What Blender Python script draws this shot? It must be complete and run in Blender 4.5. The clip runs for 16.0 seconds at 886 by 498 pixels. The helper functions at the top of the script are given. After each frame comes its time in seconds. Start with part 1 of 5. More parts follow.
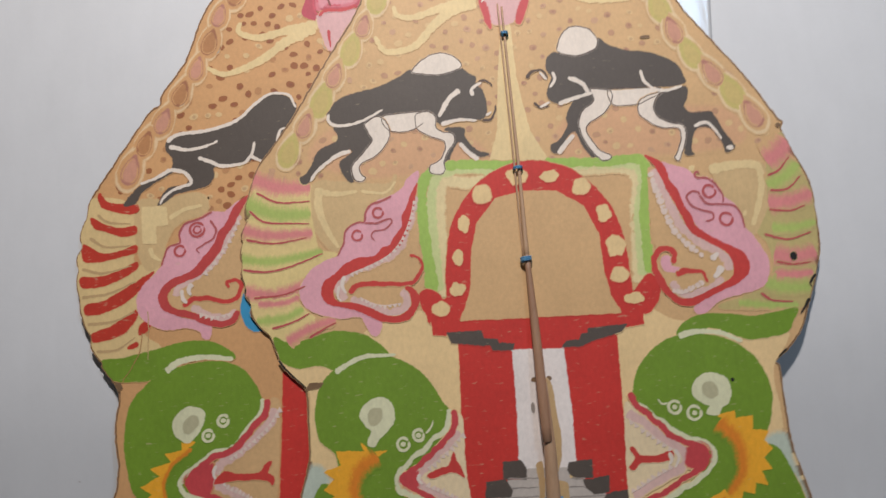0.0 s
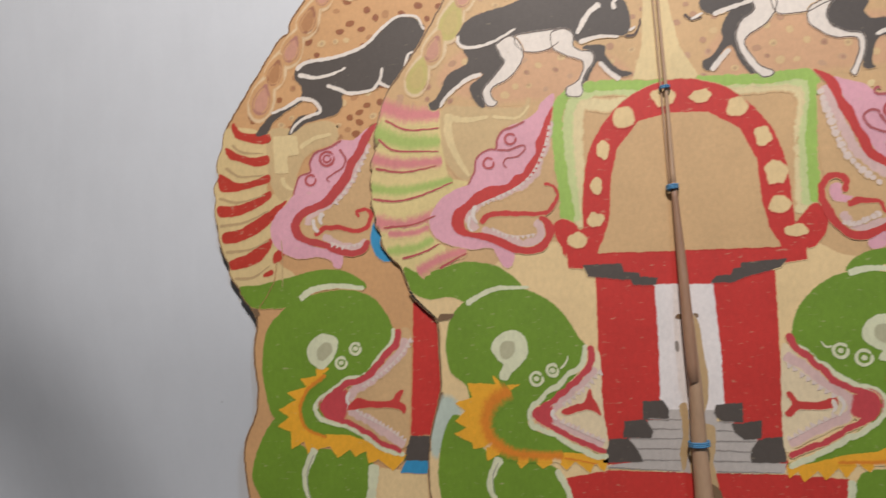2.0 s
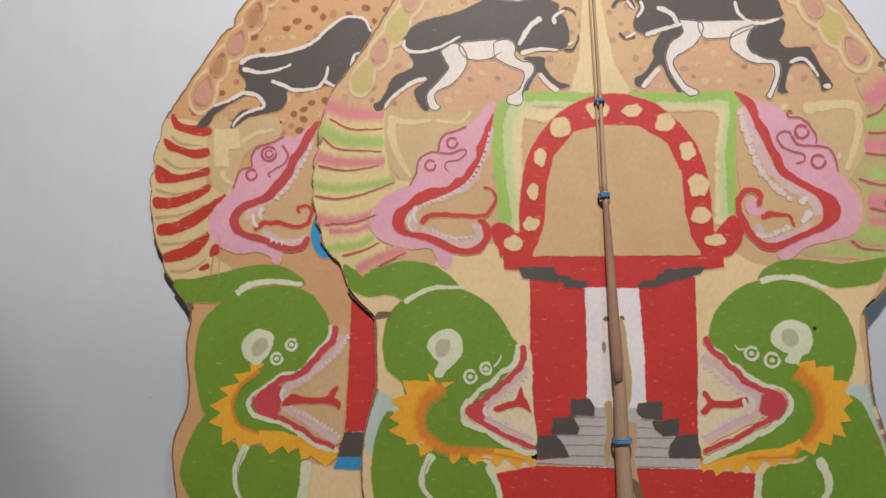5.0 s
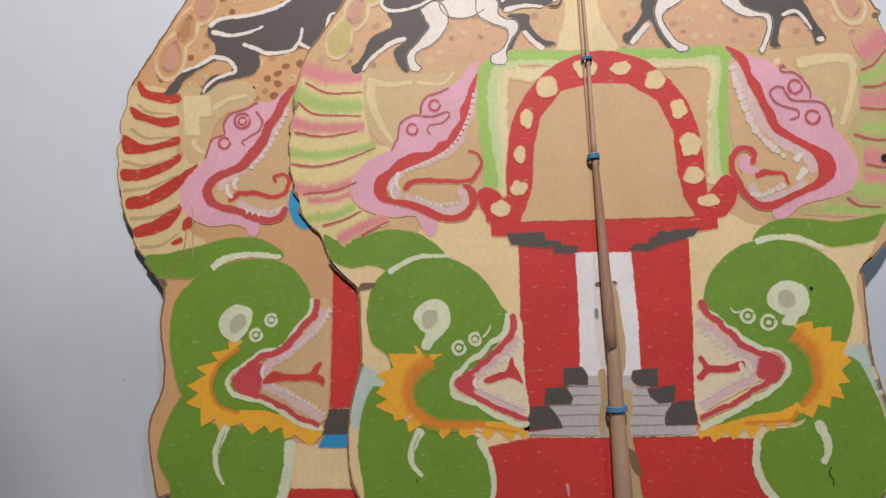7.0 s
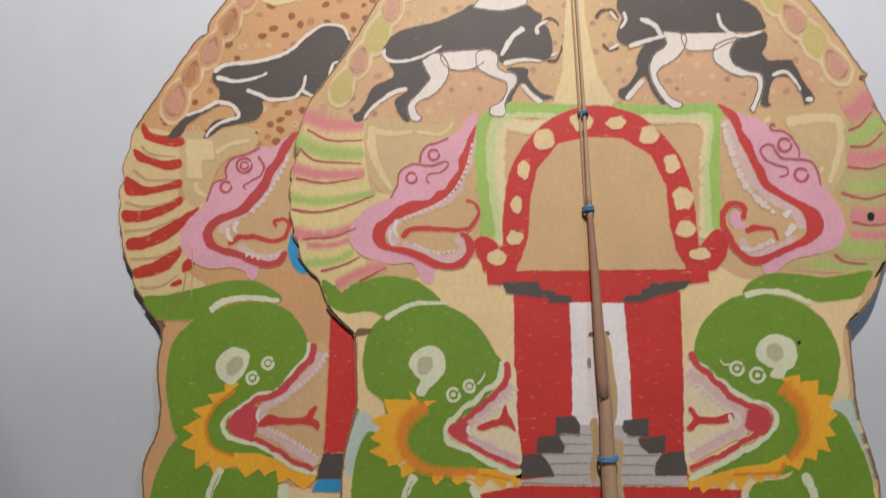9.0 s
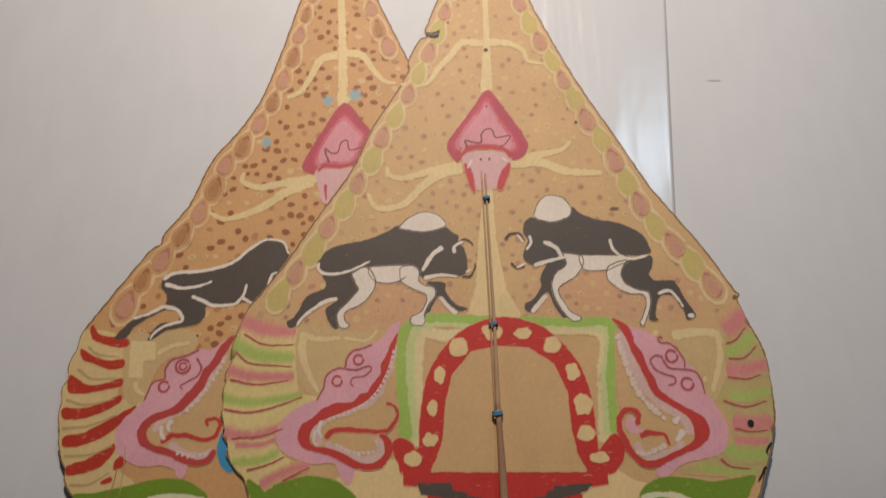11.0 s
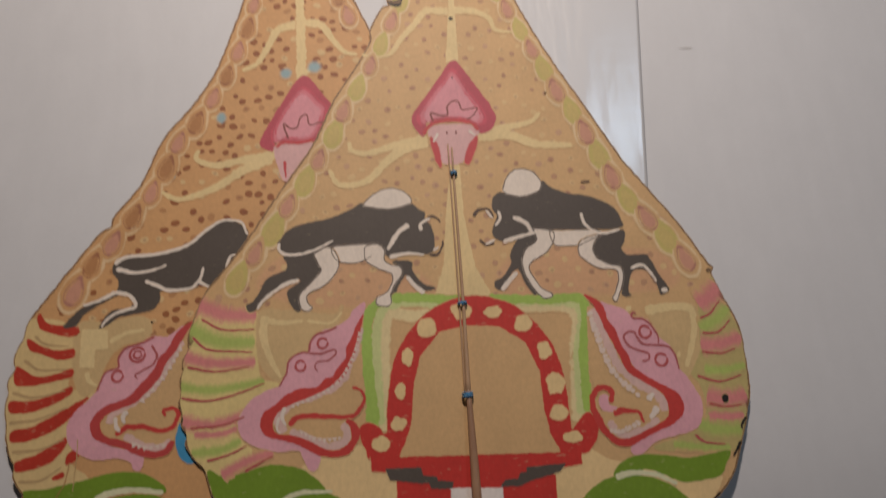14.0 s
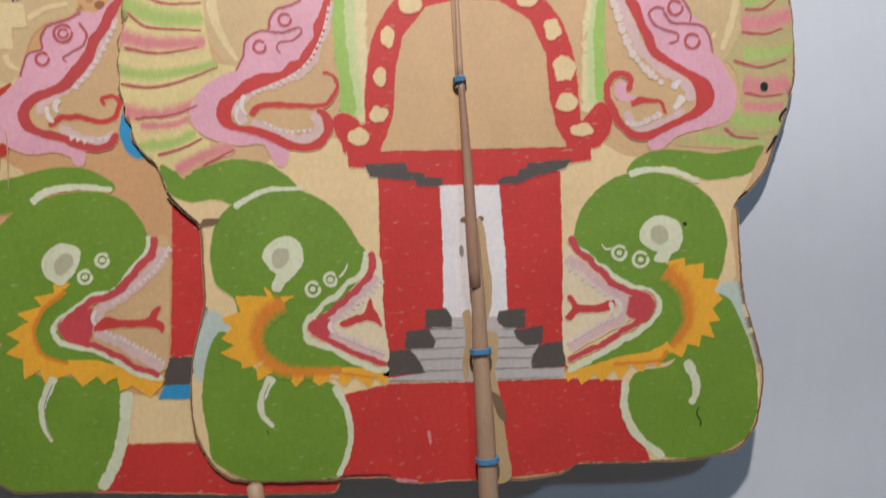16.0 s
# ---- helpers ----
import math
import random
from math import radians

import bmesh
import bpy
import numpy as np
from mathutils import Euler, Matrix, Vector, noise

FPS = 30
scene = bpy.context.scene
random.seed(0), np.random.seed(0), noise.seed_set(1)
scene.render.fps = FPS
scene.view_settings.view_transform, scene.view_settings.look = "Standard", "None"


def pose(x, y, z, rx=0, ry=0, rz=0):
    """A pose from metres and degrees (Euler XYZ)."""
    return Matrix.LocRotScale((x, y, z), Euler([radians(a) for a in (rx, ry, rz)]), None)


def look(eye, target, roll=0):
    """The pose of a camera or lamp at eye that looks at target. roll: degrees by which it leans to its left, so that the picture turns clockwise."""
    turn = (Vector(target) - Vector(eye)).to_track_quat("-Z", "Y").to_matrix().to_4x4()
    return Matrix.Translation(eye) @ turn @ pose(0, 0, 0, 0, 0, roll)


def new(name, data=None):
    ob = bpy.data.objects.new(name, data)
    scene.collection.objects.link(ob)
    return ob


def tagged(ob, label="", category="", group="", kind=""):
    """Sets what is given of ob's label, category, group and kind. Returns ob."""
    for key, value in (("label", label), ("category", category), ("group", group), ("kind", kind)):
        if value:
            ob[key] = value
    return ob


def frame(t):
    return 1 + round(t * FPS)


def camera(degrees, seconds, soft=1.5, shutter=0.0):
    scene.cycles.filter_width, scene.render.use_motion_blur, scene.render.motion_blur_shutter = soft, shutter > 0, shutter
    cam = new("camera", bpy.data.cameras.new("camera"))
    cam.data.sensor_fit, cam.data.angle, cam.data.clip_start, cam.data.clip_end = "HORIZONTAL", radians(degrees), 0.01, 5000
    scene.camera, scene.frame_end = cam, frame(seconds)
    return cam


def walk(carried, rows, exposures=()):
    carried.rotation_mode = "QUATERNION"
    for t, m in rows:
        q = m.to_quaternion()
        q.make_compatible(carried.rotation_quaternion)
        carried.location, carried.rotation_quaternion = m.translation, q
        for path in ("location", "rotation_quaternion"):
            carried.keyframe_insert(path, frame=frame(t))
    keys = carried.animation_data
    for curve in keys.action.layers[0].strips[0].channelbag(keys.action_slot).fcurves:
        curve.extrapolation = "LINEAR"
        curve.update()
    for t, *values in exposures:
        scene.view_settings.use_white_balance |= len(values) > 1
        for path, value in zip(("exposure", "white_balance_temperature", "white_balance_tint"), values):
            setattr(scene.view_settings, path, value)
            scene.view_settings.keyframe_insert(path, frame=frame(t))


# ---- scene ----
cam = camera(68.9, 16.0, soft=1.45, shutter=0.5)
PATH = [
    (0, (-0.077, -0.633, 0.731), (-0.09, 1.348, 1.008), -4.7),
    (0.5, (-0.064, -0.611, 0.726), (-0.184, 1.37, 0.971), -6.1),
    (1, (-0.08, -0.592, 0.716), (-0.24, 1.388, 0.941), -3.5),
    (1.5, (-0.084, -0.598, 0.709), (-0.32, 1.376, 0.922), -3.1),
    (2, (-0.117, -0.607, 0.715), (-0.431, 1.362, 0.866), -3.4),
    (2.5, (-0.147, -0.601, 0.713), (-0.471, 1.368, 0.845), -2.6),
    (3, (-0.143, -0.602, 0.719), (-0.422, 1.374, 0.855), -1.7),
    (3.5, (-0.132, -0.631, 0.721), (-0.383, 1.345, 0.894), -1.6),
    (4, (-0.123, -0.635, 0.72), (-0.297, 1.349, 0.899), -1.8),
    (4.2, (-0.118, -0.633, 0.716), (-0.277, 1.351, 0.907), -1.4),
    (6.3, (-0.12, -0.594, 0.693), (-0.179, 1.402, 0.814), -3.6),
    (6.5, (-0.116, -0.592, 0.689), (-0.195, 1.403, 0.81), -3.8),
    (7, (-0.122, -0.592, 0.687), (-0.193, 1.402, 0.821), -3.4),
    (7.5, (-0.121, -0.591, 0.689), (-0.189, 1.405, 0.808), -3.5),
    (8, (-0.126, -0.591, 0.687), (-0.195, 1.404, 0.815), -3.0),
    (8.2, (-0.128, -0.591, 0.686), (-0.205, 1.403, 0.819), -2.9),
    (10.3, (-0.094, -0.66, 0.779), (-0.063, 1.305, 1.154), -1.3),
    (10.5, (-0.085, -0.669, 0.778), (-0.074, 1.286, 1.199), -1.7),
    (11, (-0.07, -0.683, 0.779), (-0.016, 1.236, 1.343), -1.9),
    (11.5, (-0.066, -0.698, 0.785), (0.0, 1.188, 1.448), -2.3),
    (12, (-0.065, -0.713, 0.787), (0.02, 1.109, 1.607), -1.9),
    (12.5, (-0.071, -0.722, 0.788), (-0.005, 1.061, 1.691), -1.0),
    (13, (-0.073, -0.71, 0.784), (-0.014, 1.112, 1.608), -1.1),
    (13.5, (-0.064, -0.689, 0.788), (0.025, 1.187, 1.473), -2.7),
    (14, (-0.056, -0.657, 0.781), (0.061, 1.275, 1.288), -3.5),
    (14.5, (-0.053, -0.622, 0.756), (0.037, 1.343, 1.12), -3.1),
    (15, (-0.051, -0.59, 0.729), (0.029, 1.396, 0.946), -2.7),
    (15.5, (-0.039, -0.557, 0.691), (0.058, 1.439, 0.792), -4.0),
    (16, (-0.044, -0.543, 0.665), (0.032, 1.456, 0.656), -3.6),
]
walk(cam, [(t, look(eye, target, roll)) for t, eye, target, roll in PATH], [(0, 0.28, 5900, 10), (0.5, 0.29, 5830, 10), (1, 0.46, 5680, 10), (2, 0.45, 5900, 10), (4, 0.46, 5860, 11), (8, 0.57, 5640, 10), (10.5, -0.03, 6400, 12), (12.5, -0.43, 6800, 14), (13.5, -0.44, 6850, 15), (14, -0.46, 6550, 15), (14.5, -0.11, 6400, 11), (15, 0.24, 5950, 10), (15.5, 0.45, 5620, 10), (16, 0.58, 5650, 10)])

# ---- world, lights ----
world = bpy.data.worlds.new("world")
scene.world = world
world.use_nodes = True
world.node_tree.nodes["Background"].inputs[0].default_value = (0.8, 0.9, 1.0, 1)
world.node_tree.nodes["Background"].inputs[1].default_value = 0.035


def area(name, place, target, size, watts, colour):
    lamp = bpy.data.lights.new(name, "AREA")
    lamp.shape, lamp.size, lamp.energy, lamp.color = "DISK", size, watts, colour
    ob = new(name, lamp)
    ob.matrix_world = look(place, target)
    return ob


area("ceiling_bulb", (-0.05, -1.05, 1.90), (0, 0, 0.8), 0.08, 17.9, (1.0, 0.885, 0.77))
area("far_lamp", (1.02, -2.0, 1.98), (0, 0, 0.9), 0.2, 6.5, (0.60, 0.81, 1.0))

# ---- materials ----
MATS = {}


def material(name, rgb, rough=0.5, vary=0.16, chips=0.0, chip_rgb=(0.62, 0.5, 0.3), bump=0.12, grain=260.0, stretch=0.22, metal=0.0, coat=0.0, brushed=False):
    """Painted or raw surface: colour that drifts at two scales, brush streaks, worn specks and fine relief."""
    if name in MATS:
        return MATS[name]
    m = bpy.data.materials.new(name)
    m.use_nodes = True
    nt = m.node_tree
    bsdf = nt.nodes["Principled BSDF"]
    link = nt.links.new
    where = nt.nodes.new("ShaderNodeTexCoord").outputs["Object"]

    def noise_tex(scale, detail, squash):
        mp = nt.nodes.new("ShaderNodeMapping")
        mp.inputs["Scale"].default_value = squash
        link(where, mp.inputs["Vector"])
        tex = nt.nodes.new("ShaderNodeTexNoise")
        tex.inputs["Scale"].default_value, tex.inputs["Detail"].default_value = scale, detail
        link(mp.outputs[0], tex.inputs["Vector"])
        return tex.outputs["Fac"]

    def maths(op, a, b):
        n = nt.nodes.new("ShaderNodeMath")
        n.operation = op
        for k, v in enumerate((a, b)):
            if isinstance(v, float):
                n.inputs[k].default_value = v
            else:
                link(v, n.inputs[k])
        return n.outputs[0]

    broad = noise_tex(22.0, 5.0, (1, 1, 1))
    streak = noise_tex(grain, 3.0, (1.0, 1.0, stretch))
    fine = noise_tex(grain * 3.0, 2.0, (1, 1, 1))
    tone = maths("ADD", maths("MULTIPLY", broad, vary * 1.2), maths("MULTIPLY", streak, vary * 1.1))
    tone = maths("ADD", tone, maths("MULTIPLY", fine, vary * 0.5))
    tone = maths("ADD", tone, 1.0 - vary * 1.4)
    base = None
    if brushed:
        # wet paint runs into the coat beneath it at its rim, broken up by bristle marks
        rim, under = nt.nodes.new("ShaderNodeAttribute"), nt.nodes.new("ShaderNodeAttribute")
        rim.attribute_name, under.attribute_name = "cover", "under"
        ragged = maths("MULTIPLY", maths("SUBTRACT", maths("ADD", noise_tex(620.0, 2.0, (1, 1, 0.7)), maths("MULTIPLY", fine, 0.4)), 0.7), 1.1)
        edge = nt.nodes.new("ShaderNodeMapRange")
        edge.interpolation_type = "SMOOTHSTEP"
        edge.inputs["From Min"].default_value, edge.inputs["From Max"].default_value = 0.0, 1.0
        rise = maths("MULTIPLY", rim.outputs["Fac"], maths("SUBTRACT", 1.0, rim.outputs["Fac"]))
        link(maths("ADD", rim.outputs["Fac"], maths("MULTIPLY", ragged, maths("MULTIPLY", rise, 3.0))), edge.inputs["Value"])
        blend = nt.nodes.new("ShaderNodeMix")
        blend.data_type = "RGBA"
        link(edge.outputs[0], blend.inputs["Factor"])
        link(under.outputs["Color"], blend.inputs["A"])
        blend.inputs["B"].default_value = (*rgb, 1)
        base = blend.outputs["Result"]
    mix = nt.nodes.new("ShaderNodeMix")
    mix.data_type, mix.blend_type = "RGBA", "MULTIPLY"
    mix.inputs["Factor"].default_value = 1.0
    mix.inputs["A"].default_value = (*rgb, 1)
    if base:
        link(base, mix.inputs["A"])
    link(tone, mix.inputs["B"])
    colour = mix.outputs["Result"]
    if chips:
        ramp = nt.nodes.new("ShaderNodeMapRange")
        ramp.inputs["From Min"].default_value, ramp.inputs["From Max"].default_value = 0.68 - chips * 0.06, 0.80 - chips * 0.06
        link(noise_tex(300.0, 5.0, (0.4, 1, 1.1)), ramp.inputs["Value"])
        worn = nt.nodes.new("ShaderNodeMix")
        worn.data_type = "RGBA"
        worn.inputs["B"].default_value = (*chip_rgb, 1)
        link(maths("MULTIPLY", ramp.outputs[0], 0.4), worn.inputs["Factor"])
        link(colour, worn.inputs["A"])
        colour = worn.outputs["Result"]
    link(colour, bsdf.inputs["Base Color"])
    bsdf.inputs["Roughness"].default_value, bsdf.inputs["Metallic"].default_value = rough, metal
    bsdf.inputs["Coat Weight"].default_value = coat
    bp = nt.nodes.new("ShaderNodeBump")
    bp.inputs["Strength"].default_value, bp.inputs["Distance"].default_value = bump, 0.0015
    link(maths("ADD", streak, fine), bp.inputs["Height"])
    link(bp.outputs[0], bsdf.inputs["Normal"])
    MATS[name] = m
    return m


PAINTS = {
    "TAN": (0.64, 0.408, 0.194), "TANR": (0.63, 0.349, 0.150), "CARD": (0.52, 0.35, 0.17), "CARDDARK": (0.20, 0.12, 0.06),
    "SHELL3": (0.52, 0.42, 0.17), "DOOR": (0.82, 0.745, 0.70), "CREAM": (0.81, 0.588, 0.295), "CREAM2": (0.80, 0.64, 0.40), "SWASH": (0.75, 0.575, 0.29), "SWASHD": (0.625, 0.44, 0.215), "LIP": (0.56, 0.05, 0.04), "LIPR": (0.50, 0.06, 0.055), "SCROLL": (0.42, 0.10, 0.10), "SPOT": (0.78, 0.57, 0.28),
    "SHELL": (0.74, 0.58, 0.25), "SHELL2": (0.72, 0.53, 0.25), "RED": (0.57, 0.036, 0.026), "BRICK": (0.50, 0.04, 0.02),
    "ROSERED": (0.55, 0.062, 0.068), "ROSE": (0.46, 0.085, 0.085), "MAROON": (0.24, 0.07, 0.06), "PINK": (0.75, 0.38, 0.435),
    "PINKS": (0.68, 0.24, 0.23), "BUDEDGE": (0.48, 0.07, 0.10), "BUDRIM": (0.60, 0.085, 0.125), "BUDSHADE": (0.66, 0.19, 0.23), "BUD": (0.70, 0.29, 0.33), "GUM": (0.70, 0.42, 0.41), "GUMW": (0.70, 0.47, 0.42), "TOOTHS": (0.74, 0.59, 0.51), "TOOTH": (0.76, 0.65, 0.57),
    "LEAFG": (0.42, 0.51, 0.13), "LEAFG2": (0.54, 0.47, 0.135), "LEAFP": (0.58, 0.285, 0.20), "LEAFB": (0.44, 0.205, 0.082),
    "LIME": (0.36, 0.52, 0.10), "LIME2": (0.58, 0.62, 0.27), "PALE": (0.76, 0.62, 0.33), "GREEN": (0.172, 0.290, 0.021),
    "PALEG": (0.70, 0.69, 0.45), "EYEGREY": (0.48, 0.45, 0.28), "ORANGE": (0.86, 0.41, 0.022), "ORANGE2": (0.72, 0.23, 0.016),
    "DARK": (0.092, 0.073, 0.060), "INK": (0.09, 0.055, 0.04), "WHITE": (0.80, 0.70, 0.60), "GREY": (0.52, 0.46, 0.41),
    "GREYLINE": (0.30, 0.26, 0.23), "BLACK": (0.012, 0.010, 0.009), "BLUE": (0.05, 0.29, 0.52), "HAZE": (0.52, 0.58, 0.48),
    "HAZE2": (0.30, 0.42, 0.44), "TIPGREEN": (0.06, 0.22, 0.08), "TIPORANGE": (0.58, 0.17, 0.06),
    "EDGE": (0.21, 0.115, 0.055), "DOTF": (0.50, 0.28, 0.16), "DOTF2": (0.57, 0.34, 0.20), "DOTL": (0.68, 0.47, 0.23), "DOTB": (0.32, 0.115, 0.040), "DOTB2": (0.48, 0.24, 0.10),
}
WORN = {"RED": 0.9, "GREEN": 0.8, "BRICK": 1.4, "PINK": 0.6, "WHITE": 0.4, "DARK": 0.2, "ORANGE": 0.4, "LIME": 0.6}


def paint(name, solid=False):
    card = name.startswith(("TAN", "CARD", "DOT"))
    return material(("board_" if solid else "paint_") + name.lower(), PAINTS[name], rough=0.6, chips=WORN.get(name, 0.0), vary=0.22 if card or name in ("DARK", "INK") else 0.25, stretch=0.8 if card else 0.6, bump=0.07, brushed=not solid)


def mixed(a, b, k):
    """A brushed blend of two paints."""
    key = a + "_" + b + str(int(k * 10))
    if key not in PAINTS:
        PAINTS[key] = tuple(p + (q - p) * k for p, q in zip(PAINTS[a], PAINTS[b]))
    return key


# ---- drawing on a board ----
FOOT = 0.55          # height of the painted steps' foot above the floor
STEP = 0.00012       # thickness of one coat of paint


class Board:
    """One cut-out panel; drawings are in millimetres from the painted steps' foot, x to the right and z up."""

    def __init__(self, name, y, label, category, ground):
        self.y, self.parts, self.last, self.seed, self.coats, self.ground = y, {}, None, 0, [], ground
        self.used, self.height, self.rim = {}, 0.0, []
        self.top = tagged(new(name), label, category)
        self.top.location = (0, y, FOOT)

    def mesh(self, part, single=False):
        if single or self.last is None or self.last[0] != part:
            self.last = (part, {"v": [], "f": [], "m": [], "mats": [], "c": [], "u": []})
            self.parts.setdefault(part, []).append(self.last[1])
        return self.last[1]

    def level(self, layer):
        """Each stroke lies a little above the last one of its layer."""
        self.used[layer] = self.used.get(layer, -1) + 1
        self.height = layer + 0.03 * (self.used[layer] % 19)

    def trim(self, q):
        """Paint stops at the board's cut edge."""
        if inside(q, self.rim):
            return q
        best = min(range(len(self.rim)), key=lambda i: (self.rim[i] - q).length_squared)
        ends = []
        for i in (best, (best + 1) % len(self.rim)):
            a, c = self.rim[i - 1], self.rim[i]
            t = max(0.0, min(1.0, (q - a).dot(c - a) / max(1e-9, (c - a).length_squared)))
            ends.append(a + (c - a) * t)
        return min(ends, key=lambda e: (e - q).length_squared)

    def below(self, q, height):
        """The paint that lies uppermost under a point, below a given height."""
        best, colour = -1.0, self.ground
        for top, x0, x1, z0, z1, poly, c in self.coats:
            if best < top < height and x0 < q.x < x1 and z0 < q.y < z1 and inside(q, poly):
                best, colour = top, c
        return colour

    def coat(self, poly, colour, layer):
        """Remembers a patch of paint, for what is painted over it."""
        poly = poly[::3] if len(poly) > 40 else poly
        xs, zs = [q.x for q in poly], [q.y for q in poly]
        self.coats.append((self.height, min(xs), max(xs), min(zs), max(zs), poly, colour))

    def put(self, part, verts, faces, colour, layer, single=False, drift=0.0, cover=None, rims=()):
        g = self.mesh(part, single)
        if colour not in g["mats"]:
            g["mats"].append(colour)
        self.seed += 1
        self.level(layer)
        n, y = len(g["v"]), -STEP * self.height
        if part in TRIMMED and self.rim:
            verts = [self.trim(q) for q in verts]
        g["v"] += [(x / 1000, y - drift * i, z / 1000) for i, (x, z) in enumerate(verts)]
        g["c"] += cover or [1.0] * len(verts)
        if cover:
            height, known = self.height, {}
            for i, q in enumerate(verts):
                k = rims[i]
                if k not in known:
                    known[k] = PAINTS[self.below(verts[k], height)]
                g["u"] += [*known[k], 1.0]
        else:
            g["u"] += [0.5, 0.5, 0.5, 1.0] * len(verts)
        for f in faces:
            g["f"].append([n + i for i in f])
            g["m"].append(g["mats"].index(colour))

    def finish(self):
        """Every motif becomes a part; details go under the motif that they are painted on."""
        made = []
        for part, groups in self.parts.items():
            for g in groups:
                me = bpy.data.meshes.new(part)
                me.from_pydata(g["v"], [], g["f"])
                for c in g["mats"]:
                    me.materials.append(paint(c))
                me.polygons.foreach_set("material_index", g["m"])
                me.attributes.new("cover", "FLOAT", "POINT").data.foreach_set("value", g["c"])
                me.attributes.new("under", "FLOAT_COLOR", "POINT").data.foreach_set("color", g["u"])
                ob = new(part, me)
                ob.parent = self.top
                if part == "painted_dots":
                    tagged(ob, kind="stuff")
                made.append((part, ob, sum((Vector(v) for v in g["v"]), Vector()) / len(g["v"])))
        for part, ob, centre in made:
            hosts = [(h, c) for p, h, c in made if p == DETAIL_OF.get(part)]
            if hosts:
                ob.parent = min(hosts, key=lambda hc: (hc[1] - centre).length)[0]


DETAIL_OF = {"arch_spot": "gate_arch", "gate_block": "gate_stair", "nostril": "green_head", "eye": "green_head", "tooth": "mouth", "tongue": "mouth", "gum": "mouth",
             "red_lip": "mouth", "white_lip": "mouth", "orange_shade": "orange_mane", "bud_outline": "flower_bud", "bud_root": "flower_bud", "shell_line": "shell_stripe",
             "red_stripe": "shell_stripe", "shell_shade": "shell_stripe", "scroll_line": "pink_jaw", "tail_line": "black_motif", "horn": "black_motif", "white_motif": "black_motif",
             "cream_swash": "swash_ground", "cream_curl": "green_body", "cream_belly": "green_body", "cream_collar": "green_head", "gate_eave": "gate_arch", "gate_niche": "gate_arch"}


TRIMMED = {"shell_stripe", "shell_line", "red_stripe", "green_tail", "green_body", "cream_ground", "blue_wash"}


def curve(points, closed, step=1.6, smooth=True):
    """Points run smoothly (Catmull-Rom) or straight through the given ones."""
    p = [Vector(q) for q in points]
    n, out = len(p), []
    for i in range(n if closed else n - 1):
        b, c = p[i], p[(i + 1) % n]
        a = p[i - 1] if closed or i else b * 2 - c
        d = p[(i + 2) % n] if closed or i + 2 < n else c * 2 - b
        k = max(1, int((c - b).length / step))
        for j in range(k):
            t = j / k
            if smooth:
                m0, m1 = (c - a) * 0.45, (d - b) * 0.45
                limit = (c - b).length * 1.2
                for m in (m0, m1):
                    if m.length > limit:
                        m.length = limit
                out.append((2 * t**3 - 3 * t**2 + 1) * b + (t**3 - 2 * t**2 + t) * m0 + (3 * t**2 - 2 * t**3) * c + (t**3 - t**2) * m1)
            else:
                out.append(b + (c - b) * t)
    if not closed:
        out.append(p[-1])
    return out


def shaky(points, amount, seed=0.0):
    """The unsteady edge of a hand-held brush or knife."""
    out = []
    for q in points:
        a = noise.noise(Vector((q.x * 0.13, q.y * 0.13, seed))) + 0.6 * noise.noise(Vector((q.x * 0.5, q.y * 0.5, seed + 7)))
        b = noise.noise(Vector((q.x * 0.13, q.y * 0.13, seed + 31))) + 0.6 * noise.noise(Vector((q.x * 0.5, q.y * 0.5, seed + 43)))
        a += 0.5 * noise.noise(Vector((q.x * 1.4, q.y * 1.4, seed + 61)))
        b += 0.5 * noise.noise(Vector((q.x * 1.4, q.y * 1.4, seed + 83)))
        out.append(Vector((q.x + a * amount, q.y + b * amount)))
    return out


def triangles(points):
    from mathutils.geometry import tessellate_polygon
    return [list(f) for f in tessellate_polygon([[Vector((q.x, q.y, 0)) for q in points]])]


def area_of(points):
    return sum(points[i - 1].x * q.y - q.x * points[i - 1].y for i, q in enumerate(points)) / 2


def daub(b, part, edge, faces, colour, layer, feather, single=False, inset=0.0):
    """A patch of paint whose rim thins out over the feather's width."""
    n, sign = len(edge), 1 if area_of(edge) > 0 else -1
    outer, span = [], max(1, min(n // 6, int(feather * 1.2)))
    for i, q in enumerate(edge):
        way = edge[(i + span) % n] - edge[i - span]
        side = Vector((way.y, -way.x)).normalized() * sign if way.length > 1e-6 else Vector((0, 0))
        outer.append(q + side * feather * 0.8)
    ring_faces = [[n + i - 1 if i else 2 * n - 1, n + i, i, i - 1 if i else n - 1] for i in range(n)]
    inner = [q - (o - q) * inset for q, o in zip(edge, outer)] if inset else edge
    b.put(part, inner + outer, faces + ring_faces, colour, layer, single, 0.0, [1.0] * n + [0.0] * n, [n + i - i % 2 for i in range(n)] * 2)
    b.coat(edge, colour, layer)


def fill(b, part, points, colour, layer, smooth=True, line="", single=False, feather=1.7, inset=0.0):
    edge = shaky(curve(points, True, 1.0, smooth), 0.65, b.seed * 0.37)
    daub(b, part, edge, triangles(edge), colour, layer, feather, single, inset)
    if line:
        band(b, part, edge + edge[:1], 0.9, 0.9, line, layer + 0.6)


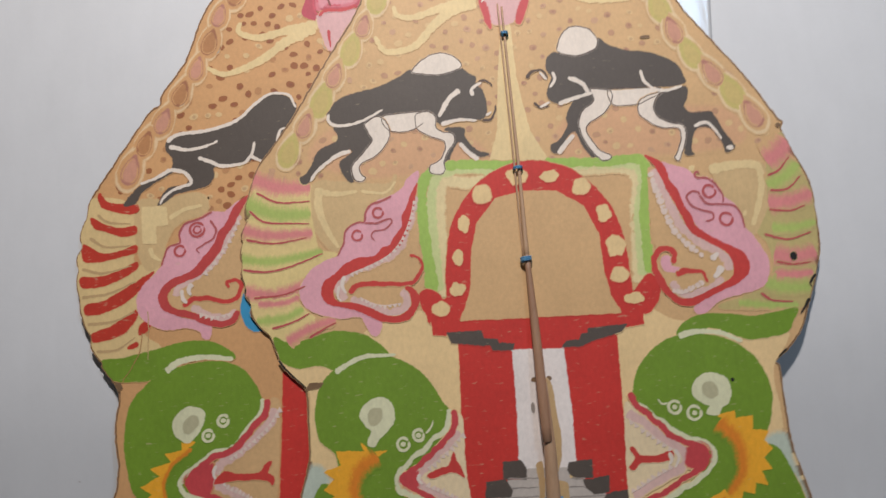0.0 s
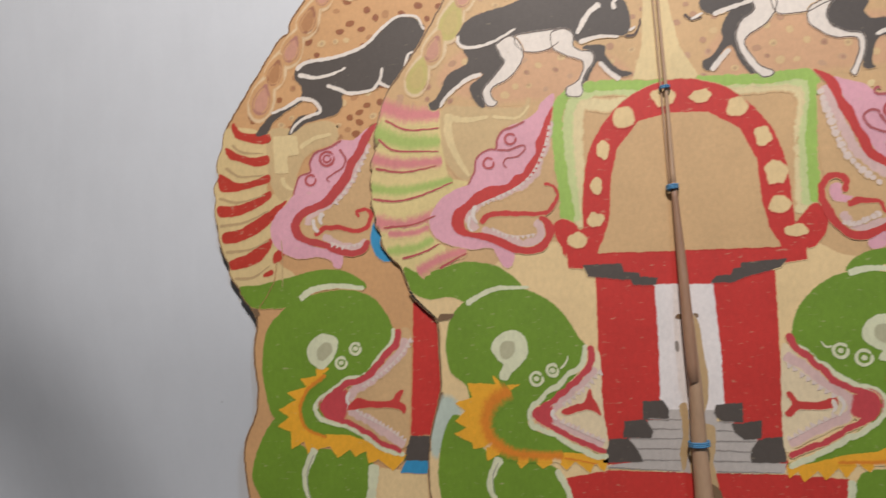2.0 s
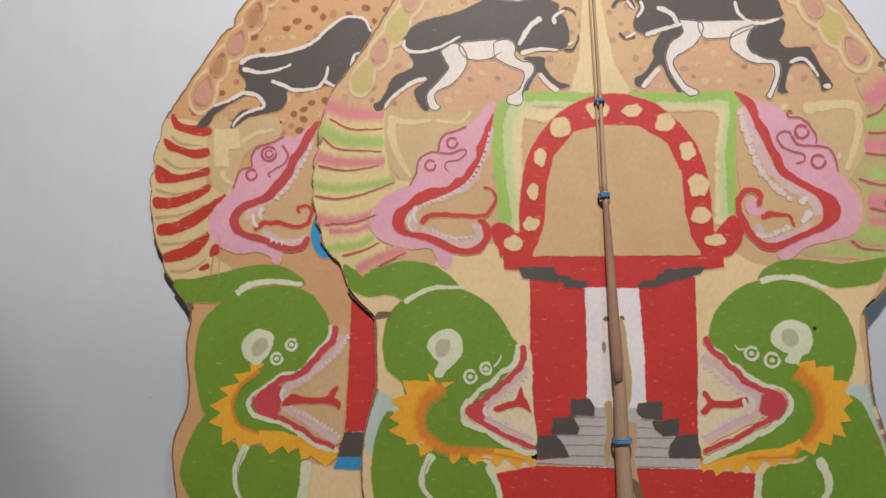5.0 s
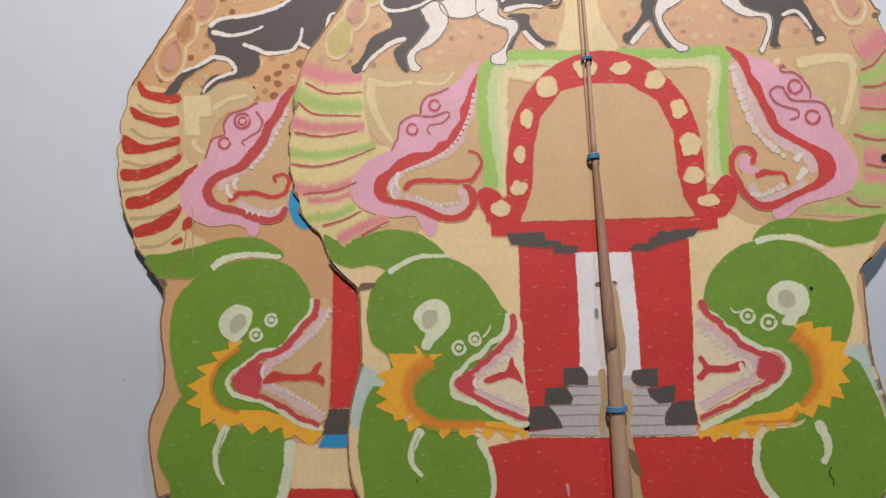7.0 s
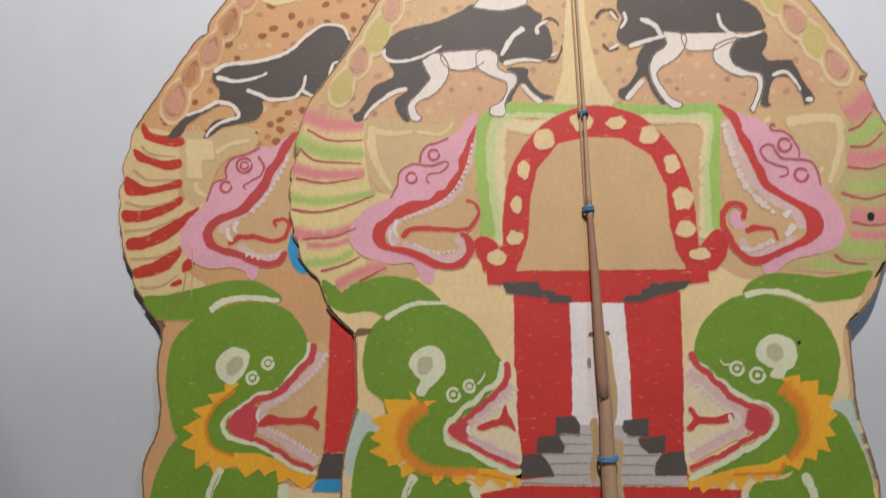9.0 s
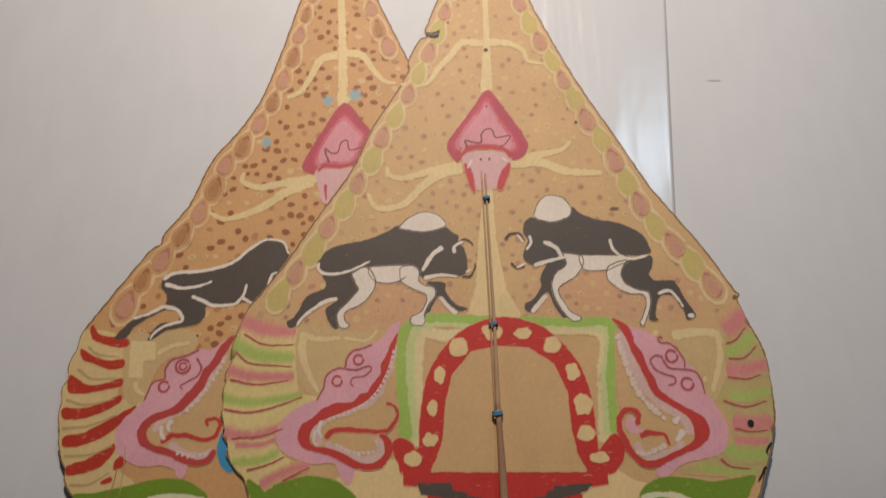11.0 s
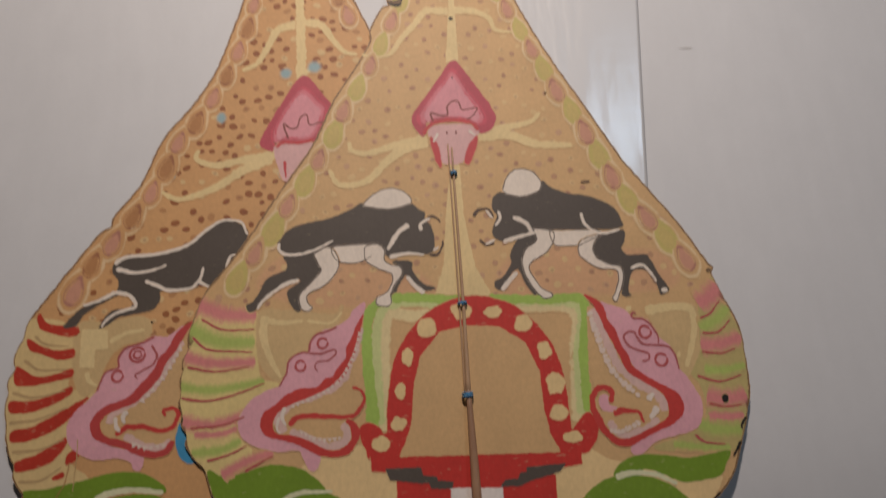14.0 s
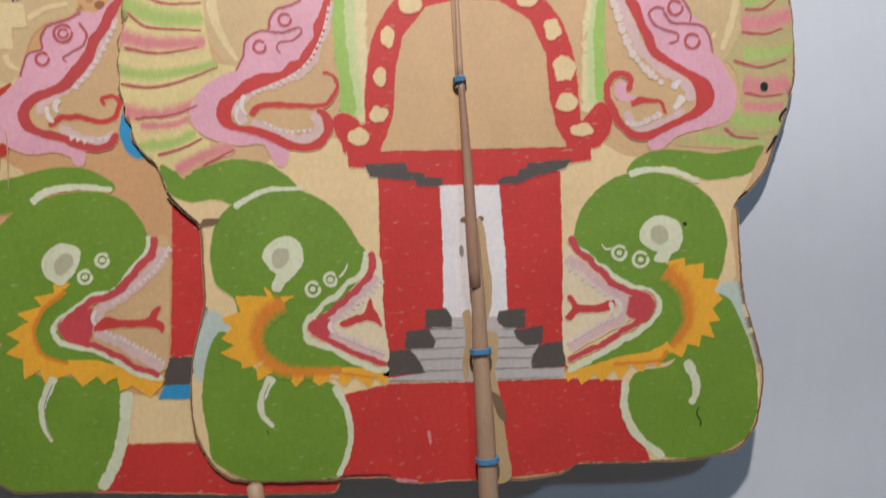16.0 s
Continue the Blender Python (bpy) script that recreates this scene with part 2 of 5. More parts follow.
def band(b, part, mid, w0, w1, colour, layer, single=False, feather=0.0):
    n, verts, faces, cover = len(mid), [], [], []
    reach = max(1, int(max(w0, w1) * 0.45))
    for i, q in enumerate(mid):
        way = mid[min(i + reach, n - 1)] - mid[max(i - reach, 0)]
        side = Vector((-way.y, way.x)).normalized() if way.length > 1e-6 else Vector((0, 1))
        t = i / max(1, n - 1)
        w = (w0 + (w1 - w0) * t) * 0.5 * (1 + 0.3 * noise.noise(Vector((q.x * 0.2, q.y * 0.2, layer + b.seed))) + 0.16 * noise.noise(Vector((q.x * 0.9, q.y * 0.9, layer))))
        ends = min(i, n - 1 - i)
        w *= (0.45, 0.8, 1.0)[min(ends, 2)]
        f = min(w * (1.3 if feather else 0.9), feather or min(1.3, w * 0.6))
        tip = 0.35 if ends == 0 else 1.0
        keep = 0.65 if feather else 0.4
        verts += [q + side * (w + f * (1 - keep)), q + side * (w - f * keep), q - side * (w - f * keep), q - side * (w + f * (1 - keep))]
        cover += [0.0, tip, tip, 0.0]
        if i:
            for k in range(3):
                faces.append([4 * i - 4 + k, 4 * i - 3 + k, 4 * i + 1 + k, 4 * i + k])
    rims = []
    for i in range(n):
        k = 4 * (i - i % 2)
        rims += [k, k, k + 3, k + 3]
    b.put(part, verts, faces, colour, layer, single, 1.4e-8, cover, rims)
    b.coat(verts[1::4] + list(reversed(verts[2::4])), colour, layer)


def stroke(b, part, points, w, colour, layer, w1=0.0, soft="", single=False):
    mid = curve(points, False, 1.2)
    if part in ("red_lip", "white_lip", "gum"):
        mid = [q + 1.9 * Vector((noise.noise(Vector((q.x * 0.1, q.y * 0.1, 5.0))), noise.noise(Vector((q.x * 0.1, q.y * 0.1, 36.0))))) for q in mid]
    mid = shaky(mid, 0.45 if w < 8 else 0.2, b.seed * 0.29)
    end = w1 or w
    if soft:
        band(b, part, mid, w * 1.15, end * 1.15, colour, layer, single, w if soft != "edge" else w * 0.3)
    else:
        band(b, part, mid, w, end, colour, layer, single)


def blob(b, part, at, rx, ry, colour, layer, single=True, turn=0.0, feather=0.35):
    if part == "blue_patch":
        rx, ry, feather = rx * 0.45, ry * 0.45, 2.2
    rough = 0.22
    if part == "arch_spot":
        rx, ry, rough = rx * 0.95, ry * 0.95, 0.45
    edge = []
    for i in range(18):
        a = i * math.tau / 18
        k = 1 + rough * noise.noise(Vector((math.cos(a) * 1.3 + at[0], math.sin(a) * 1.3, at[1] * 0.7)))
        x, z = rx * k * math.cos(a), ry * k * math.sin(a)
        edge.append(Vector((at[0] + x * math.cos(turn) - z * math.sin(turn), at[1] + x * math.sin(turn) + z * math.cos(turn))))
    daub(b, part, edge, [list(range(18))], colour, layer, min(rx, ry) * feather, single)


def ring(b, part, at, r, w, colour, layer):
    mid = [Vector((at[0] + r * math.cos(a), at[1] + r * math.sin(a))) for a in [i * math.tau / 22 + 0.4 for i in range(23)]]
    band(b, part, shaky(mid, 0.5, b.seed * 0.3), w, w, colour, layer)


def teeth(b, part, points, n, h, colour, layer):
    row = curve(points, False, 0.8)
    for k in range(n):
        i = int((k + 0.15) / n * (len(row) - 1))
        j = min(len(row) - 1, int((k + 0.95) / n * (len(row) - 1)) + 1)
        p, q = row[i], row[j]
        side = Vector((-(q - p).y, (q - p).x)).normalized()
        tip = (p + q) / 2 + side * h * random.uniform(0.8, 1.25) + (q - p) * random.uniform(-0.2, 0.2)
        b.put(part, [p, q, q * 0.35 + tip * 0.65 + (q - p) * 0.1, tip, p * 0.4 + tip * 0.6], [[0, 1, 2, 3, 4]], colour, layer, True)


def teeth_row(b, part, points, n, r):
    """Rounded dabs of white along a gum, each one turned and sized by hand."""
    row = curve(points, False, 0.5)
    for k in range(n):
        i = int((k + 0.5) / n * (len(row) - 1))
        way = row[min(i + 3, len(row) - 1)] - row[max(i - 3, 0)]
        turn = math.atan2(way.y, way.x) + random.uniform(-0.35, 0.35)
        blob(b, part, (row[i].x + random.uniform(-0.5, 0.5), row[i].y + random.uniform(-0.5, 0.5)), r * random.uniform(0.6, 1.0), r * random.uniform(0.55, 1.1), "TOOTHS", 7, True, turn, 0.9)


def leaves(b, part, points, n, colours, r0, r1, layer):
    """Drop-shaped leaves with a pale rim along the panel's edge."""
    row = curve(points, False, 1.0)
    for k in range(n):
        i = int((k + 0.3) / n * (len(row) - 1))
        q, way = row[i], (row[max(0, i - 6)] - row[min(len(row) - 1, i + 6)]).normalized()
        way = (way + Vector((0, 0.6))).normalized()
        side = Vector((way.y, -way.x))
        r = (r0 + (r1 - r0) * k / n) * random.uniform(1.1, 1.34)
        q = q + side * random.uniform(-1.2, 1.2)
        span = [way * (math.cos(a) * 1.9 * r) + side * (math.sin(a) * 1.2 * r) for a in [j * math.tau / 12 for j in range(12)]]
        for _ in range(3):
            q = q + 0.8 * max((b.trim(q + d) - (q + d) for d in span), key=lambda d: d.length)
        hue = colours[k % 2]
        if hue == "LEAFG2":
            coats = ((1.3, mixed(b.ground, "CREAM2", 0.62), 0), (1.04, mixed(b.ground, hue, 0.8), 0.607), (0.62, mixed(b.ground, hue, 0.6), 1.213))
        else:
            coats = ((1.3, mixed(b.ground, "CREAM2", 0.62), 0), (1.04, mixed(b.ground, "DOTB2", 0.12), 0.607), (0.76, mixed(hue, "MAROON", 0.42), 1.213), (0.57, mixed(b.ground, hue, 0.92), 1.819))
        for scale, colour, up in coats:
            edge = []
            for j in range(22):
                a = j * math.tau / 22
                long = math.cos(a) * (1.75 if math.cos(a) > 0 else 1.0)
                wide = math.sin(a) * (0.66 if math.cos(a) < 0 else 0.66 * (1 - 0.62 * math.cos(a) ** 2))
                edge.append(q + way * long * r * scale * 0.95 + side * wide * r * scale)
            edge = shaky(edge, 0.6, k * 1.7)
            daub(b, part, edge, [list(range(22))], colour, layer + up, r * 0.21, single=scale > 1.1)


def inside(p, poly):
    hit = False
    for i in range(len(poly)):
        a, c = poly[i - 1], poly[i]
        if (a.y > p.y) != (c.y > p.y) and p.x < (c.x - a.x) * (p.y - a.y) / (c.y - a.y) + a.x:
            hit = not hit
    return hit


def dots(b, outline, colours, gap, low, r):
    """Dabs of paint strewn over the upper field."""
    rim, placed = curve(outline, True, 12.0, False), []
    for _ in range(6000):
        p = Vector((random.uniform(-420, 280), random.uniform(low, 860)))
        if all((p - q).length > gap for q in placed) and inside(p, rim) and min((p - q).length for q in rim) > 13:
            placed.append(p)
            hue = random.choice(colours)
            blob(b, "painted_dots", (p.x, p.y), r * random.uniform(0.7, 1.25), r * random.uniform(0.6, 1.0), hue, 1, False, random.uniform(-0.6, 0.6))
            if random.random() < 0.45:
                blob(b, "painted_dots", (p.x + random.uniform(-0.9, 0.9), p.y + random.uniform(-0.9, 0.9)), r * 0.5, r * 0.42, mixed(hue, "MAROON", 0.3), 1.61, False, random.uniform(-0.6, 0.6))


def panel(b, outline, thick, face, label):
    """The cut board: a slab with a slightly ragged edge, raw at the sides."""
    edge = shaky(curve(outline, True, 2.2, True), 0.7, 5.0)
    b.rim = edge[::2]
    bm = bmesh.new()
    front = [bm.verts.new((q.x / 1000, 0, q.y / 1000)) for q in edge]
    back = [bm.verts.new((q.x / 1000, thick, q.y / 1000)) for q in edge]
    tris = triangles(edge)
    for f in tris:
        bm.faces.new([front[i] for i in f])
        bm.faces.new([back[i] for i in reversed(f)]).material_index = 1
    for i in range(len(edge)):
        bm.faces.new((front[i - 1], front[i], back[i], back[i - 1])).material_index = 1
    bmesh.ops.recalc_face_normals(bm, faces=bm.faces)
    me = bpy.data.meshes.new("board")
    bm.to_mesh(me)
    me.materials.append(paint(face, True))
    me.materials.append(paint("CARDDARK", True))
    ob = new("board", me)
    ob.parent = b.top
    tagged(ob, label)
    band(b, "cut_edge", edge + edge[:1], 1.5, 1.5, "EDGE", 0.5)
    return ob

# ---- the two painted panels ----
FRONT_RIGHT = [(-1, 857), (3, 865), (5, 867), (8, 864), (16, 865), (20, 861), (24, 855), (26, 847), (28, 845), (30, 849), (34, 846), (43, 820), (55, 783), (79, 719), (116, 634), (155, 560), (185, 502), (205, 471), (240, 420), (266, 373), (270, 370), (267, 365), (267, 362), (275, 338), (283, 320), (288, 299), (288, 281), (288, 264), (286, 239), (279, 217), (274, 203), (267, 187), (257, 164), (241, 146), (227, 135), (230, 131), (230, 91), (231, 57), (239, 20), (244, -9), (241, -30), (236, -51), (228, -64), (217, -74), (196, -78), (171, -80), (121, -78), (80, -76), (70, -81), (62, -84)]
FRONT_LEFT = [(36, -86), (17, -85), (-27, -82), (-61, -82), (-80, -76), (-103, -73), (-124, -74), (-169, -72), (-196, -70), (-213, -66), (-224, -56), (-233, -40), (-238, -27), (-240, -5), (-239, 9), (-237, 26), (-234, 42), (-224, 77), (-223, 97), (-223, 139), (-224, 145), (-241, 164), (-248, 175), (-252, 188), (-256, 199), (-261, 203), (-267, 210), (-270, 214), (-274, 222), (-273, 230), (-279, 241), (-278, 249), (-282, 261), (-280, 272), (-282, 282), (-279, 292), (-281, 300), (-275, 312), (-276, 324), (-273, 335), (-268, 350), (-261, 368), (-247, 386), (-224, 416), (-189, 470), (-152, 525), (-127, 580), (-101, 622), (-84, 655), (-85, 666), (-71, 695), (-62, 699), (-64, 706), (-62, 713), (-52, 740), (-35, 783), (-20, 816), (-17, 821), (-8, 845), (-3, 853)]
front = Board("shadow_play_panel", 0.0, "painted mountain-shaped shadow-play panel, cream, green and red, on a bamboo stick", "painted panel", "TAN")
panel(front, FRONT_RIGHT + FRONT_LEFT, 0.0025, "TAN", "cut board with ragged brown edges")
dots(front, FRONT_RIGHT + FRONT_LEFT, ["DOTF", "DOTF2", "DOTL", "DOTF", "DOTL"], 11.5, 352, 3.1)
REAR_RIGHT = [(-128, -86), (-123, -78), (-73, -54), (73, -61), (85, 76), (96, 216), (103, 295), (52, 393), (29, 458), (-34, 551), (-85, 668), (-120, 751), (-145, 813), (-156, 840), (-166, 876), (-177, 858), (-187, 839), (-192, 821), (-209, 782), (-225, 730), (-236, 690), (-258, 623), (-282, 581), (-311, 543), (-333, 490), (-358, 456), (-361, 444), (-371, 438), (-387, 416), (-403, 394)]
REAR_LEFT = [(-433, 350), (-437, 332), (-443, 320), (-444, 310), (-442, 302), (-448, 291), (-446, 278), (-448, 266), (-445, 251), (-444, 237), (-439, 220), (-434, 213), (-433, 199), (-422, 184), (-424, 183), (-412, 166), (-406, 153), (-410, 129), (-410, 108), (-408, 86), (-411, 61), (-422, 38), (-425, 19), (-422, -12), (-418, -34), (-407, -33), (-404, -52), (-390, -65), (-354, -68), (-322, -70), (-263, -75), (-203, -82), (-166, -84)]
rear = Board("shadow_play_panel", 0.0036, "painted mountain-shaped shadow-play panel with brown dots, half hidden behind another", "painted panel", "TANR")
panel(rear, REAR_RIGHT + REAR_LEFT, 0.0025, "TANR", "cut board with ragged brown edges")
dots(rear, REAR_RIGHT + REAR_LEFT, ["DOTB", "DOTB", "DOTB", "DOTB2", "DOTL"], 9.7, 330, 3.5)
fill(front, "cream_ground", [(-251, 183), (-230, 166), (-187, 179), (-144, 205), (-96, 210), (109, 196), (138, 181), (188, 176), (243, 163), (224, 128), (225, 92), (226, 61), (230, 57), (238, 21), (241, -9), (237, -39), (225, -64), (171, -78), (70, -73), (-122, -72), (-204, -64), (-222, -56), (-232, -38), (-238, -15), (-238, 9), (-236, 31), (-228, 56), (-222, 82), (-221, 118), (-221, 141), (-241, 165)], "CREAM", 1, feather=1.5)
fill(front, "blue_wash", [(-222, 69), (-212, 66), (-209, 50), (-226, 25), (-232, 20), (-235, 33), (-230, 51)], "HAZE", 2, single=True, feather=9)
fill(front, "blue_wash", [(208, 58), (225, 65), (229, 35), (237, 4), (234, -4), (222, 25)], "HAZE", 2, single=True, feather=9)
fill(front, "red_base_band", [(-125, -6), (-75, 2), (75, -4), (122, -9), (123, -32), (139, -71), (141, -78), (80, -75), (70, -79), (62, -82), (22, -83), (-61, -81), (-80, -75), (-123, -72), (-111, -50)], "RED", 2, smooth=False)
fill(front, "bare_patch", [(9, 33), (13, 13), (17, -16), (20, -54), (22, -83), (6, -84), (7, -16)], "CARD", 6, single=True, feather=0.5)
fill(front, "bare_patch", [(10, -11), (18, -17), (21, -35), (15, -32)], "CARDDARK", 7, single=True, feather=0.5)
fill(front, "bare_patch", [(-2, 29), (-5, 5), (-1, -15), (0, 14)], "CARD", 6, single=True, feather=0.5)
fill(front, "gate_pillar", [(-73, 183), (-23, 168), (-24, 58), (-20, 40), (-36, 24), (-48, 7), (-77, 8), (-77, 89)], "RED", 3, smooth=False, single=True)
fill(front, "gate_pillar", [(24, 165), (79, 175), (77, 101), (74, 1), (48, 3), (35, 32), (23, 42), (27, 56)], "RED", 3, smooth=False, single=True)
fill(front, "gate_doorway", [(-22, 168), (2, 165), (27, 165), (28, 103), (27, 55), (11, 51), (-26, 54), (-23, 106)], "DOOR", 4, smooth=False)
fill(front, "gate_stair", [(-78, 6), (-46, 10), (-51, 21), (-57, 29), (-36, 32), (-41, 45), (-22, 45), (-20, 54), (19, 52), (20, 43), (34, 41), (35, 33), (53, 26), (47, 16), (46, 8), (73, 6), (71, -2), (-4, 0)], "GREY", 4, smooth=False)
fill(front, "gate_block", [(-41, 62), (-24, 62), (-20, 54), (-21, 45), (-42, 47)], "DARK", 5, smooth=False, single=True)
fill(front, "gate_block", [(-58, 45), (-41, 46), (-35, 36), (-37, 30), (-60, 31)], "DARK", 5, smooth=False, single=True)
fill(front, "gate_block", [(-77, 29), (-57, 30), (-50, 21), (-45, 10), (-79, 10)], "DARK", 5, smooth=False, single=True)
fill(front, "gate_block", [(21, 57), (42, 58), (41, 42), (25, 42), (19, 50)], "DARK", 5, smooth=False, single=True)
fill(front, "gate_block", [(33, 40), (57, 42), (55, 28), (41, 27), (34, 34)], "DARK", 5, smooth=False, single=True)
fill(front, "gate_block", [(46, 16), (53, 26), (75, 28), (73, 7), (46, 7)], "DARK", 5, smooth=False, single=True)
stroke(front, "gate_stair", [(-38, 47), (-6, 45)], 1.3, "GREYLINE", 5, w1=0.7)
stroke(front, "gate_stair", [(-36, 38), (-10, 37)], 1.3, "GREYLINE", 5, w1=0.7)
stroke(front, "gate_stair", [(-56, 30), (-9, 29)], 1.3, "GREYLINE", 5, w1=0.7)
stroke(front, "gate_stair", [(-50, 21), (-8, 20)], 1.3, "GREYLINE", 5, w1=0.7)
stroke(front, "gate_stair", [(-46, 11), (-12, 10)], 1.3, "GREYLINE", 5, w1=0.7)
stroke(front, "gate_stair", [(-76, 5), (-13, 1)], 1.3, "GREYLINE", 5, w1=0.7)
stroke(front, "gate_stair", [(21, 43), (35, 42)], 1.3, "GREYLINE", 5, w1=0.7)
stroke(front, "gate_stair", [(18, 35), (34, 34)], 1.3, "GREYLINE", 5, w1=0.7)
stroke(front, "gate_stair", [(13, 26), (52, 25)], 1.3, "GREYLINE", 5, w1=0.7)
stroke(front, "gate_stair", [(17, 18), (47, 16)], 1.3, "GREYLINE", 5, w1=0.7)
stroke(front, "gate_stair", [(13, 9), (45, 8)], 1.3, "GREYLINE", 5, w1=0.7)
stroke(front, "gate_stair", [(16, 0), (70, -2)], 1.3, "GREYLINE", 5, w1=0.7)
fill(front, "gate_arch", [(-98, 197), (-102, 207), (-107, 216), (-108, 226), (-101, 231), (-90, 226), (-85, 219), (-81, 222), (-80, 245), (-75, 277), (-67, 300), (-49, 325), (-27, 342), (2, 351), (28, 349), (53, 339), (72, 322), (89, 297), (97, 267), (99, 233), (100, 212), (108, 220), (119, 228), (127, 218), (125, 206), (116, 193), (106, 190)], "RED", 4)
fill(front, "gate_arch", [(-98, 199), (1, 196), (107, 193), (106, 180), (90, 179), (51, 172), (28, 164), (-24, 167), (-51, 181), (-97, 186)], "RED", 4, smooth=False)
fill(front, "gate_niche", [(-70, 198), (-64, 210), (-57, 228), (-53, 265), (-45, 293), (-24, 316), (3, 321), (36, 318), (61, 301), (73, 272), (74, 235), (78, 211), (86, 193)], "TAN", 5, smooth=False)
fill(front, "gate_eave", [(-84, 187), (-51, 186), (-49, 178), (-36, 177), (-35, 173), (-20, 171), (-22, 166), (-41, 167), (-43, 172), (-80, 177)], "DARK", 5, smooth=False, single=True)
fill(front, "gate_eave", [(26, 165), (31, 170), (43, 170), (46, 175), (52, 176), (53, 180), (90, 181), (84, 175), (61, 170), (42, 164)], "DARK", 5, smooth=False, single=True)
blob(front, "arch_spot", (-88, 211), 7, 7, "SPOT", 6)
blob(front, "arch_spot", (-70, 229), 6.5, 7, "SPOT", 6)
blob(front, "arch_spot", (-67, 260), 5, 8, "SPOT", 6)
blob(front, "arch_spot", (-59, 293), 5, 8.5, "SPOT", 6)
blob(front, "arch_spot", (-38, 321), 9, 9, "SPOT", 6)
blob(front, "arch_spot", (-1, 336), 10, 9, "SPOT", 6)
blob(front, "arch_spot", (31, 334), 9, 6, "SPOT", 6)
blob(front, "arch_spot", (61, 321), 9, 8, "SPOT", 6)
blob(front, "arch_spot", (81, 292), 7, 9, "SPOT", 6)
blob(front, "arch_spot", (88, 259), 8.5, 10, "SPOT", 6)
blob(front, "arch_spot", (89, 230), 8, 8, "SPOT", 6)
blob(front, "arch_spot", (101, 206), 9, 5, "SPOT", 6)
stroke(front, "green_frame", [(-84, 222), (-78, 333), (-49, 334), (-12, 340)], 11, "PALE", 2, soft="edge")
stroke(front, "green_frame", [(43, 338), (113, 333), (112, 285), (107, 220)], 11, "PALE", 2, soft="edge")
stroke(front, "green_frame", [(-89, 228), (-83, 341), (-4, 344)], 10, "LIME2", 3, soft="edge")
stroke(front, "green_frame", [(-95, 224), (-92, 344), (2, 349)], 11, "LIME", 3.5, w1=9)
stroke(front, "green_frame", [(33, 345), (119, 337), (115, 284), (112, 227)], 10, "LIME2", 3, soft="edge")
stroke(front, "green_frame", [(28, 348), (84, 344), (126, 340), (120, 284), (119, 229)], 10, "LIME", 3.5, w1=9)
fill(front, "shell_stripe", [(-265, 359), (-246, 356), (-209, 346), (-208, 302), (-203, 279), (-186, 273), (-217, 256), (-227, 229), (-207, 204), (-246, 189), (-264, 200), (-277, 241), (-281, 280), (-275, 312), (-270, 341)], "SHELL", 2, feather=2)
stroke(front, "shell_stripe", [(-268, 357), (-254, 350), (-240, 345), (-209, 342)], 17.4, "PINKS", 3, w1=13.05, soft="SHELL")
stroke(front, "shell_stripe", [(-275, 334), (-268, 328), (-244, 318), (-210, 316)], 17.4, "LEAFG", 3, w1=13.05, soft="SHELL")
stroke(front, "shell_stripe", [(-280, 309), (-273, 303), (-250, 297), (-209, 296)], 13.05, "PINKS", 3, w1=9.79, soft="SHELL")
stroke(front, "shell_stripe", [(-283, 276), (-249, 271), (-200, 277)], 10.15, "LEAFG", 3, w1=7.61, soft="SHELL")
stroke(front, "shell_stripe", [(-281, 244), (-270, 240), (-247, 237), (-217, 246)], 14.5, "PINKS", 3, w1=10.88, soft="SHELL")
stroke(front, "shell_stripe", [(-267, 230), (-241, 229), (-226, 234)], 7.25, "PINKS", 3, w1=5.44, soft="SHELL")
stroke(front, "shell_stripe", [(-269, 213), (-241, 214), (-222, 222)], 10.15, "LEAFG", 3, w1=7.61, soft="SHELL")
stroke(front, "shell_stripe", [(-240, 191), (-218, 202), (-191, 209)], 10.15, "PINKS", 3, w1=7.61, soft="SHELL")
stroke(front, "shell_line", [(-264, 342), (-242, 330), (-210, 329)], 2.5, "ROSE", 5, w1=1.2, single=True)
stroke(front, "shell_line", [(-272, 324), (-256, 311), (-212, 306)], 2.5, "ROSE", 5, w1=1.2, single=True)
stroke(front, "shell_line", [(-276, 295), (-249, 289), (-215, 292)], 2.5, "ROSE", 5, w1=1.2, single=True)
stroke(front, "shell_line", [(-280, 265), (-257, 261), (-231, 265), (-200, 275)], 2.5, "ROSE", 5, w1=1.2, single=True)
stroke(front, "shell_line", [(-271, 236), (-242, 237), (-219, 244)], 2.5, "ROSE", 5, w1=1.2, single=True)
stroke(front, "shell_line", [(-254, 205), (-235, 209), (-216, 217)], 2.5, "ROSE", 5, w1=1.2, single=True)
stroke(front, "shell_line", [(-218, 193), (-207, 199), (-191, 206)], 2.5, "ROSE", 5, w1=1.2, single=True)
fill(front, "shell_stripe", [(252, 345), (268, 358), (273, 337), (281, 318), (288, 290), (285, 244), (277, 211), (262, 185), (220, 185), (181, 191), (224, 204), (239, 223), (238, 246), (228, 266), (240, 291)], "SHELL3", 2, feather=2)
stroke(front, "shell_stripe", [(247, 331), (261, 338), (273, 351)], 24.0, "PINKS", 3, w1=18.0, soft="SHELL")
stroke(front, "shell_stripe", [(245, 306), (264, 314), (279, 326)], 14.0, "LEAFG", 3, w1=10.5, soft="SHELL")
stroke(front, "shell_stripe", [(243, 288), (266, 289), (288, 295)], 18.0, "PINKS", 3, w1=13.5, soft="SHELL")
stroke(front, "shell_stripe", [(243, 264), (263, 262), (287, 266)], 10.0, "LEAFG", 3, w1=7.5, soft="SHELL")
